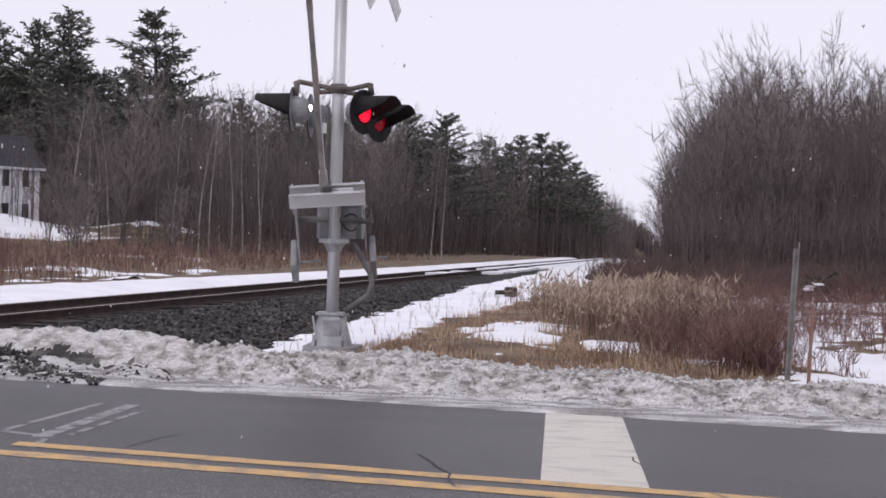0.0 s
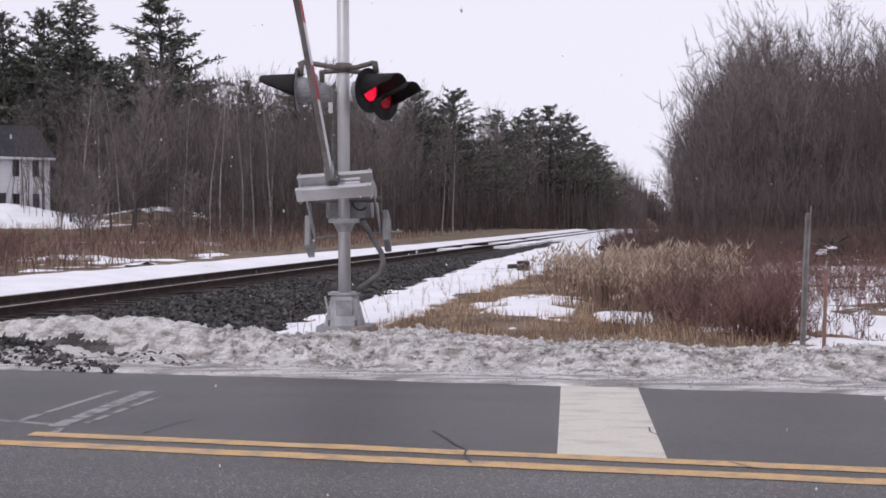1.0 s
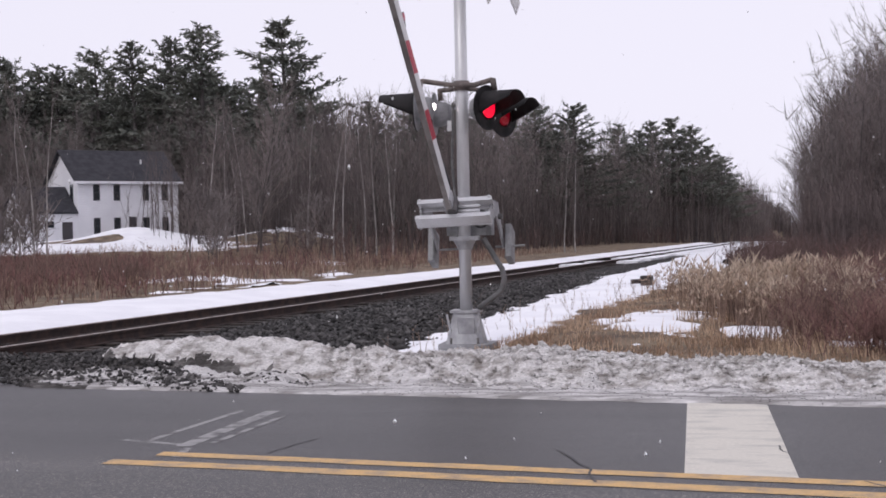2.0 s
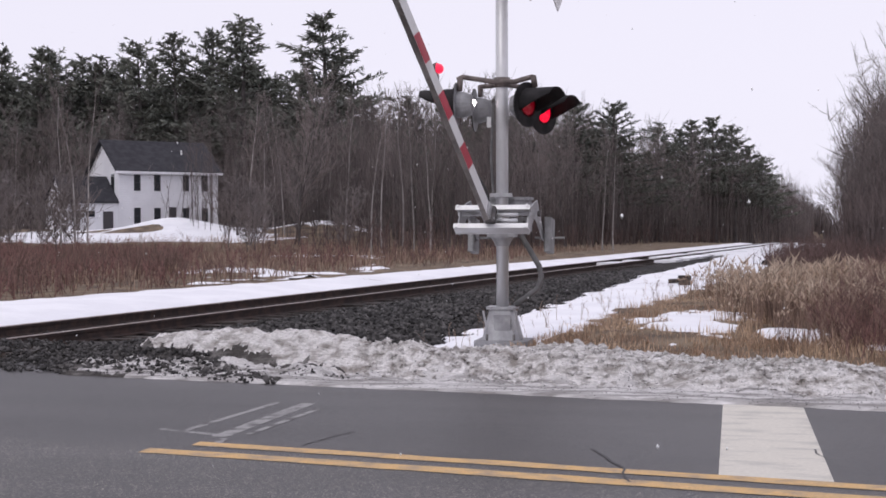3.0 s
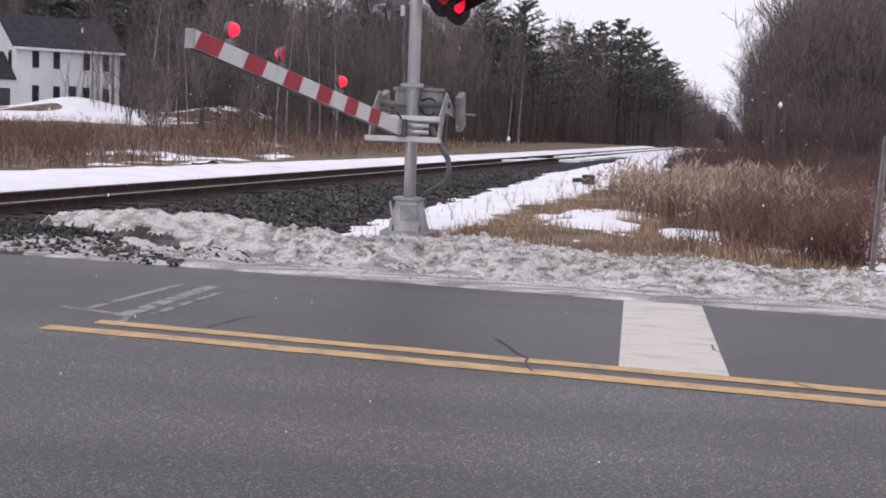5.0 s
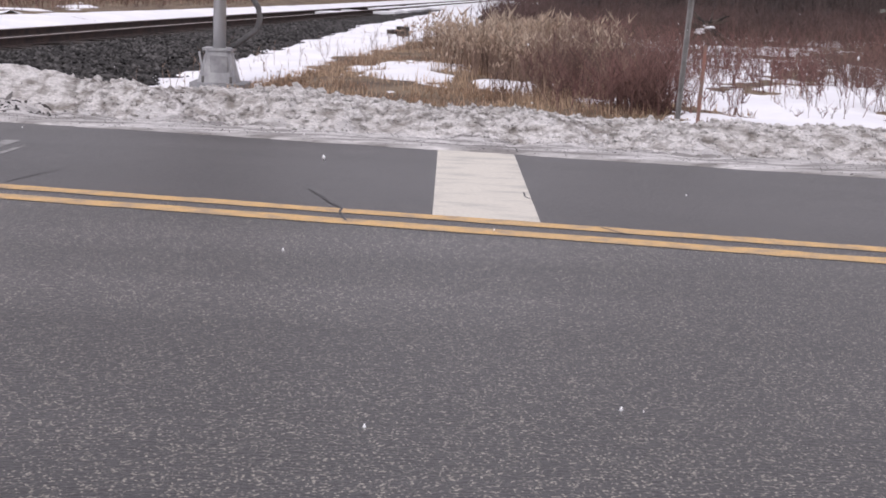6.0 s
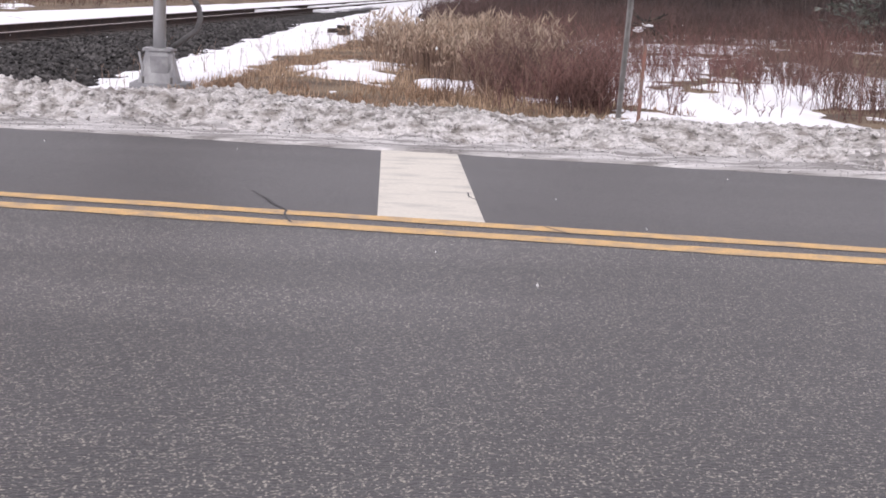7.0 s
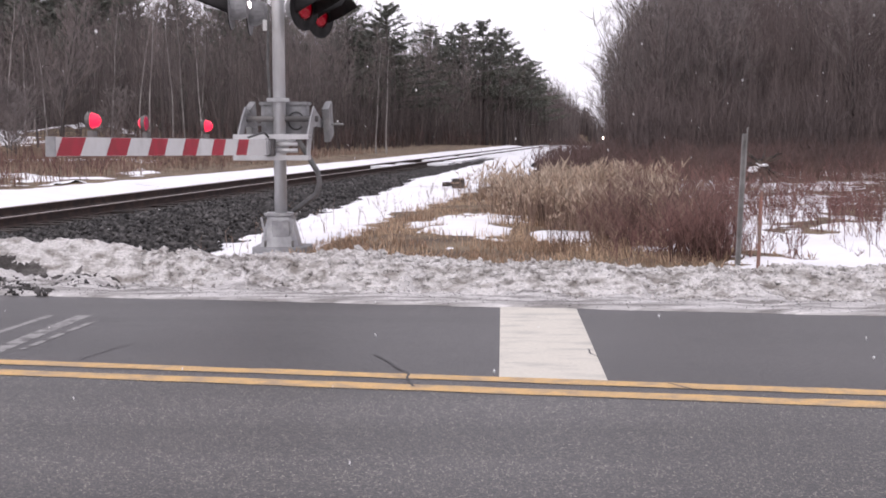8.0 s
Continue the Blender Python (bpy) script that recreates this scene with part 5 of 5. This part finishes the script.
# pines behind the house: bearing, height and distance of each
for bearing, h, y in ((-0.512, 20.0, 132), (-0.47, 19.5, 136), (-0.437, 20.5, 133), (-0.412, 20.8, 130), (-0.386, 22.0, 136), (-0.364, 22.3, 131), (-0.299, 21.8, 128),
                      (-0.54, 19.0, 138), (-0.49, 17.5, 142), (-0.452, 18.0, 146), (-0.40, 18.5, 146), (-0.345, 17.0, 140), (-0.326, 15.0, 145), (-0.565, 18.5, 136), (-0.553, 19.5, 131), (-0.6, 19, 134), (-0.526, 18, 140),
                      (-0.47, 16, 150), (-0.425, 17.5, 152), (-0.38, 17, 150), (-0.357, 18.5, 148), (-0.315, 17, 142), (-0.285, 16, 140), (-0.53, 17, 148), (-0.5, 19, 152), (-0.27, 14.0, 134), (-0.24, 13.5, 130), (-0.585, 19.5, 133), (-0.57, 20, 137), (-0.535, 20.5, 134), (-0.502, 20.2, 135), (-0.484, 20, 139), (-0.455, 19.6, 138), (-0.424, 19, 140), (-0.205, 12.8, 118), (-0.188, 12.5, 126), (-0.165, 12.0, 132)):
    plant(PINE, math.tan(bearing) * y, y, h * 0.98, wide=random.uniform(1.05, 1.35), group="pines behind the house")
for i in range(18):
    y = random.uniform(138, 152)
    plant(PINE, math.tan(-0.6 + 0.0175 * i + random.uniform(-0.008, 0.008)) * y, y, random.uniform(15.5, 19.5), wide=random.uniform(1.3, 1.6), group="pines behind the house")
for x, y, h in ((-14.2, 122, 12.2), (-10.8, 126, 12.6), (-5.0, 172, 14.5), (-2.4, 178, 15.6), (0.2, 186, 15.6), (-7, 176, 13.5), (-22, 118, 11.5), (-8.5, 150, 12.5), (-12.5, 134, 11.8), (2.6, 205, 14.5), (4.8, 224, 14.0)):
    plant(PINE, x, y, h * 1.05, wide=1.35, group="conifers along the line")
for x, y, h in ((16.6, 45, 5.5), (18.2, 47, 6.2)):
    plant(FIR, x, y, h, 7.0, wide=1.2, group="conifers along the line")

# leafless woods behind the house and along the far side of the line
for i in range(36):
    y = random.uniform(110, 136)
    x = y * random.uniform(-0.66, -0.22)
    if math.hypot(x + 47, y - 106) < 9 or clear(x, y):
        continue
    plant(BARE if i % 5 else POLE, x, y, random.uniform(9.5, 14), wide=random.uniform(0.8, 1.1), group="woods")
for i in range(100):
    y = 78 + 170 * random.random() ** 1.15
    u = -random.uniform(13.5, 34)
    x = RAIL_X + RAIL_SLOPE * y + u
    if clear(x, y):
        continue
    plant(POLE if i % 6 == 0 else BARE, x, y, random.uniform(0.68, 0.93) * min(12.2 + max(0, y - 110) * 0.06, 17), wide=random.uniform(0.85, 1.15), group="woods")
for bearing, y, h in ((-0.497, 66, 9.5), (-0.487, 67, 10.5), (-0.478, 66, 10), (-0.27, 74, 9.5), (-0.262, 74, 10), (-0.246, 76, 9.6), (-0.238, 77, 9.8), (-0.096, 84, 7.8), (-0.088, 85, 8.0), (-0.225, 75, 8.5), (-0.335, 88, 10), (-0.35, 86, 9.5)):
    plant(POLE, math.tan(bearing) * y, y, h, wide=0.8, group="pale stems at the wood's edge")
# woods on the near side of the line
def wood_top(x, y):
    """Height of the near wood's canopy, low at its open corner."""
    return np.interp(x / y, [0.06, 0.068, 0.08, 0.088, 0.103, 0.125, 0.145, 0.3], [1.2, 3.0, 5.4, 7.6, 9.6, 10.8, 11.6, 12.4]) * (y / 70)


for i in range(88):
    y = 60 + 50 * random.random() ** 1.3
    x = random.uniform(0.082, 0.40) * y if i % 3 else random.uniform(0.082, 0.16) * y
    plant(BARE, x, y, random.uniform(0.68, 0.9) * float(wood_top(x, y)), wide=random.uniform(0.9, 1.25), group="woods")
for i in range(26):
    x, y = random.uniform(-36, -22), random.uniform(62, 92)
    if clear(x, y):
        continue
    plant(SHRUB, x, y, random.uniform(2.0, 4.2), 3.0, wide=random.uniform(0.9, 1.3), group="shrubs by the house")
for i in range(9):
    x, y = random.uniform(-60, -44), random.uniform(84, 97)
    if clear(x, y):
        continue
    plant(SHRUB, x, y, random.uniform(3.0, 5.5), 3.0, wide=random.uniform(0.8, 1.1), group="shrubs by the house")

for i in range(20):
    y = random.uniform(58, 92)
    plant(SHRUB, random.uniform(-0.66, -0.525) * y, y, random.uniform(2.6, 4.6), 3.0, wide=random.uniform(0.9, 1.3), group="shrubs by the house")
for i in range(50):
    y = random.uniform(100, 150) if i % 2 else random.uniform(112, 240)
    x = RAIL_X + RAIL_SLOPE * y - random.uniform(17, 46)
    if math.hypot(x + 47, y - 106) < 11 or clear(x, y):
        continue
    plant(FIR, x, y, random.uniform(4.5, 9.5), 7.0, wide=random.uniform(0.9, 1.3), group="young conifers")
for i in range(22):
    y = random.uniform(70, 115)
    plant(FIR, random.uniform(0.115, 0.42) * y, y, random.uniform(0.055, 0.1) * y, 7.0, wide=random.uniform(0.9, 1.3), group="young conifers")

# far woods and undergrowth, one tangle of stems each
def tangle(name, n, place, h, r0, label, seed, mats, twigs=3, sway=0.07, tall=None):
    r = np.random.default_rng(seed)
    xy = place(r, n)
    n = len(xy)
    z = height(xy[:, 0], xy[:, 1])
    pos = np.stack([xy[:, 0], xy[:, 1], z - 0.1], 1)
    ln = r.uniform(h[0], h[1], n) * (tall(xy[:, 0], xy[:, 1]) if tall else 1.0)
    segs_v, segs_t, o = [], [], 0
    lean, az = np.abs(r.normal(0, sway, n)), r.uniform(0, 6.28, n)
    v, t = blades(pos, ln, lean, np.full(n, r0) * r.uniform(0.7, 1.4, n), az)
    segs_v.append(v)
    segs_t.append(t)
    o += len(v)
    for k in range(twigs):
        f = r.uniform(0.2, 0.95, n)
        p2 = pos + np.stack([np.cos(az) * np.sin(lean) * ln * f, np.sin(az) * np.sin(lean) * ln * f, np.cos(lean) * ln * f], 1)
        v, t = spikes(p2, ln * r.uniform(0.12, 0.3, n), np.abs(r.normal(0.6, 0.25, n)), np.full(n, r0 * 0.6), r.uniform(0, 6.28, n))
        segs_v.append(v)
        segs_t.append(t + o)
        o += len(v)
    return tagged(new(name, mesh_from(name, np.concatenate(segs_v), np.concatenate(segs_t), mats)), label, "woods", kind="stuff")


tangle("undergrowth", 13000, inside(lambda x, y: (rail_u(x, y) < -12) * (np.hypot(x + 47, y - 106) > 9) * (y > 74 + 0.75 * np.maximum(0, -14 - x)) * (x / y > -0.7), (-80, 12, 74, 180)), (2.5, 10.5), 0.02, "grey-brown woodland undergrowth", 31, [WOODTWIG], 9, 0.16)
tangle("undergrowth", 9000, inside(lambda x, y: (x > 0.079 * y) * (x < 0.42 * y), (4, 46, 58, 98)), (0.35, 0.84), 0.018, "brown woodland undergrowth", 32, [THICKET], 9, 0.13, wood_top)
tangle("far_woods", 8500, inside(lambda x, y: (rail_u(x, y) < -9) * (rail_u(x, y) > -60) * (x < 0.056 * y), (-45, 30, 165, 430)), (8, 14.5), 0.05, "distant leafless woods along the line", 33, [WOODTWIG], 6, 0.1)
tangle("far_woods", 2000, inside(lambda x, y: (x > 0.079 * y) * (rail_u(x, y) < 45) * (rail_u(x, y) > 7), (0, 90, 105, 430)), (5, 9), 0.06, "distant leafless woods along the line", 34, [WOODTWIG], 5, 0.1)
tangle("far_woods", 2600, inside(lambda x, y: y > 0, (-120, -20, 142, 175)), (9, 16), 0.09, "distant woods behind the house", 35, [WOODTWIG], 6, 0.1)
tangle("far_woods", 1500, inside(lambda x, y: y > 0, (14, 90, 430, 480)), (6, 10), 0.2, "distant woods closing the line's end", 36, [WOODTWIG], 6)
tangle("far_woods", 1800, inside(lambda x, y: x > 0.09 * y, (8, 60, 104, 140)), (9, 14), 0.09, "distant woods behind the brush", 37, [WOODTWIG], 6, 0.1)

tangle("wood_edge", 3000, inside(lambda x, y: (x > 0.0785 * y) * (x < 0.1 * y + 3.0), (3.6, 14, 56, 80)), (1.2, 3.4), 0.018, "dense brown thicket at the wood's corner", 38, [THICKET], 8, 0.25)
tangle("wood_edge", 3600, inside(lambda x, y: (x > 0.09 * y) * (x < 0.42 * y), (5, 28, 52, 64)), (1.0, 4.0), 0.018, "dense brown thicket along the wood's edge", 39, [THICKET], 8, 0.25)

# snow-capped brush heap before the wood
heap = empty("brush_heap", pose(7.1, 37.0, float(height(np.array(7.1), np.array(37.0)))))
hr = random.Random(8)
for i in range(14):
    a = hr.uniform(0, 6.28)
    part("branch", Shape().tube([(-0.6 * math.cos(a) + hr.uniform(-0.2, 0.2), -0.6 * math.sin(a), 0.02), (hr.uniform(-0.15, 0.15), hr.uniform(-0.15, 0.15), 0.45 + 0.2 * hr.random()), (0.55 * math.cos(a), 0.5 * math.sin(a), 0.45 + 0.5 * hr.random())], [0.05, 0.04, 0.018], 5), TIMBER, heap)
cap = Shape()
for i in range(5):
    c = (hr.uniform(-0.35, 0.35), hr.uniform(-0.25, 0.25), 0.42 + hr.uniform(-0.1, 0.1))
    cap.tube([(c[0], c[1], c[2] - 0.05), (c[0], c[1], c[2]), (c[0], c[1], c[2] + 0.03), (c[0], c[1], c[2] + 0.045)], [0.06, 0.17, 0.12, 0.03], 9)
part("snow_cap", cap, SNOW, heap, "lumps of snow", smooth=True)
tagged(heap, "heap of dark branches capped with snow", "brush heap")

# ---- locomotive in the distance ----
TRAIN_Y = 236.0
loco = tagged(empty("locomotive", pose(0, 0, 0)), "distant dark locomotive with a bright headlight coming along the line", "locomotive")
s = Shape()
s.box((0, 1.5, 2.1), (2.8, 3.0, 2.4), bevel=0.3, taper=(0.9, 0.95))
s.box((0, 7.0, 2.0), (2.9, 9.0, 3.0), bevel=0.2)
part("body", s, LOCO, loco)
part("cab", Shape().box((0, 3.9, 2.7), (2.9, 2.2, 2.9), bevel=0.15, taper=(0.9, 0.95)), LOCO, loco)
for dx in (-0.75, 0.75):
    part("wheelset", Shape().tube([(dx - 0.06, 2.0, 0.45), (dx + 0.06, 2.0, 0.45)], 0.45, 14), DARKSTEEL, loco)
hl = part("headlight", Shape().tube([(0, -0.06, 3.05), (0, 0.3, 3.05)], [0.2, 0.16], 14), HEADLIGHT, loco, "bright headlight")

# ---- falling snow ----
flurries = []
fr = np.random.default_rng(77)
tri8 = np.array([(0, 2, 4), (2, 1, 4), (1, 3, 4), (3, 0, 4), (2, 0, 5), (1, 2, 5), (3, 1, 5), (0, 3, 5)])
oct6 = np.array([(1, 0, 0), (-1, 0, 0), (0, 1, 0), (0, -1, 0), (0, 0, 1), (0, 0, -1)], float)
for layer in range(5):
    n = 210
    y = fr.uniform(3.0, 18, n)
    x = fr.uniform(-0.62, 0.34, n) * y
    z = fr.uniform(0.5, 14.0, n)
    r = fr.uniform(0.0025, 0.006, n)
    v = oct6[None] * r[:, None, None] * np.array([0.9, 0.9, 1.5]) * fr.uniform(0.7, 1.3, (n, 6, 1)) + np.stack([x, y, z], 1)[:, None]
    me = mesh_from("snowflakes", v.reshape(-1, 3), (tri8[None] + 6 * np.arange(n)[:, None, None]).reshape(-1, 3), [FLAKE])
    flurries.append(tagged(new("snowflakes", me), "scattered white snowflakes falling", "snowfall", kind="stuff"))


# ---- movement ----
def motions():
    # the gate comes down: seconds and degrees above level
    rows = [(0.0, 63), (0.5, 57), (1.0, 50), (1.5, 43.5), (2.0, 40.2), (2.2, 38), (2.8, 30.6), (3.3, 23.9), (3.5, 21.5), (4.0, 15.6), (4.2, 13.7), (4.8, 7), (5.3, 2.6), (5.5, 1.5), (5.8, 0.9), (8.0, 0.8)]
    turn = pose(0, 0, 0, 0, 0, ARM_YAW)
    # the raised arm is twisted a little in its bracket and straightens as it comes down
    walk(gate, [(t, Matrix.Translation(PIVOT) @ turn @ pose(0, 0, 0, -a) @ Matrix.Translation(ROOT) @ pose(0, 0, 0, 0, TWIST * max(0.0, a - 33) / 30, 0) @ Matrix.Translation(-ROOT)) for t, a in rows])
    # flashers: the added bulb plates turn half round at each change, as on and off
    changes = [0.3, 0.83, 1.33, 1.92, 2.48, 3.05, 3.6, 4.15, 4.7, 5.22, 5.78, 6.32, 6.88, 7.38, 7.95]

    def flash(ob, base, front_first, last):
        state = 0 if front_first else 180
        keys = [(0.0, state)]
        for t in changes[:-1]:
            keys += [(t - 0.034, state), (t, state + 60), (t + 0.034, state + 120), (t + 0.067, state + 180)]
            state += 180
        if last < 7.9:
            keys += [(last - 0.034, state), (last, state + 60), (last + 0.034, state + 120), (8.0, state + 180)]
        else:
            keys.append((8.0, state))
        walk(ob, [(t, base @ pose(0, 0, 0, 0, 0, a % 360)) for t, a in keys])

    at = pose(0, -0.014, 0)
    flash(bulb_near, at, True, 7.88)
    flash(bulb_far, at, False, 7.97)
    flash(bulb_back_near, at, True, 7.88)
    flash(bulb_back_far, at, False, 7.97)
    for k, first in ((1, True), (2, False)):
        ob, y, z = arm_bulbs[k]
        flash(ob, pose(0.0, y, z), first, 7.88)
    # the train comes on slowly, far off
    def on_line(y):
        return pose(along(y) - GAUGE / 2, y, float(track_z(y)), 0, 0, -math.degrees(TRACK_TURN))
    walk(loco, [(0.0, on_line(300)), (4.0, on_line(268)), (8.0, on_line(TRAIN_Y))])
    for i, ob in enumerate(flurries):
        fall, drift = 0.95 + 0.12 * i, 0.25 - 0.1 * i
        walk(ob, [(0.0, pose(0, 0, 0)), (8.0, pose(drift * 8, -0.1 * i, -fall * 8))])


motions()
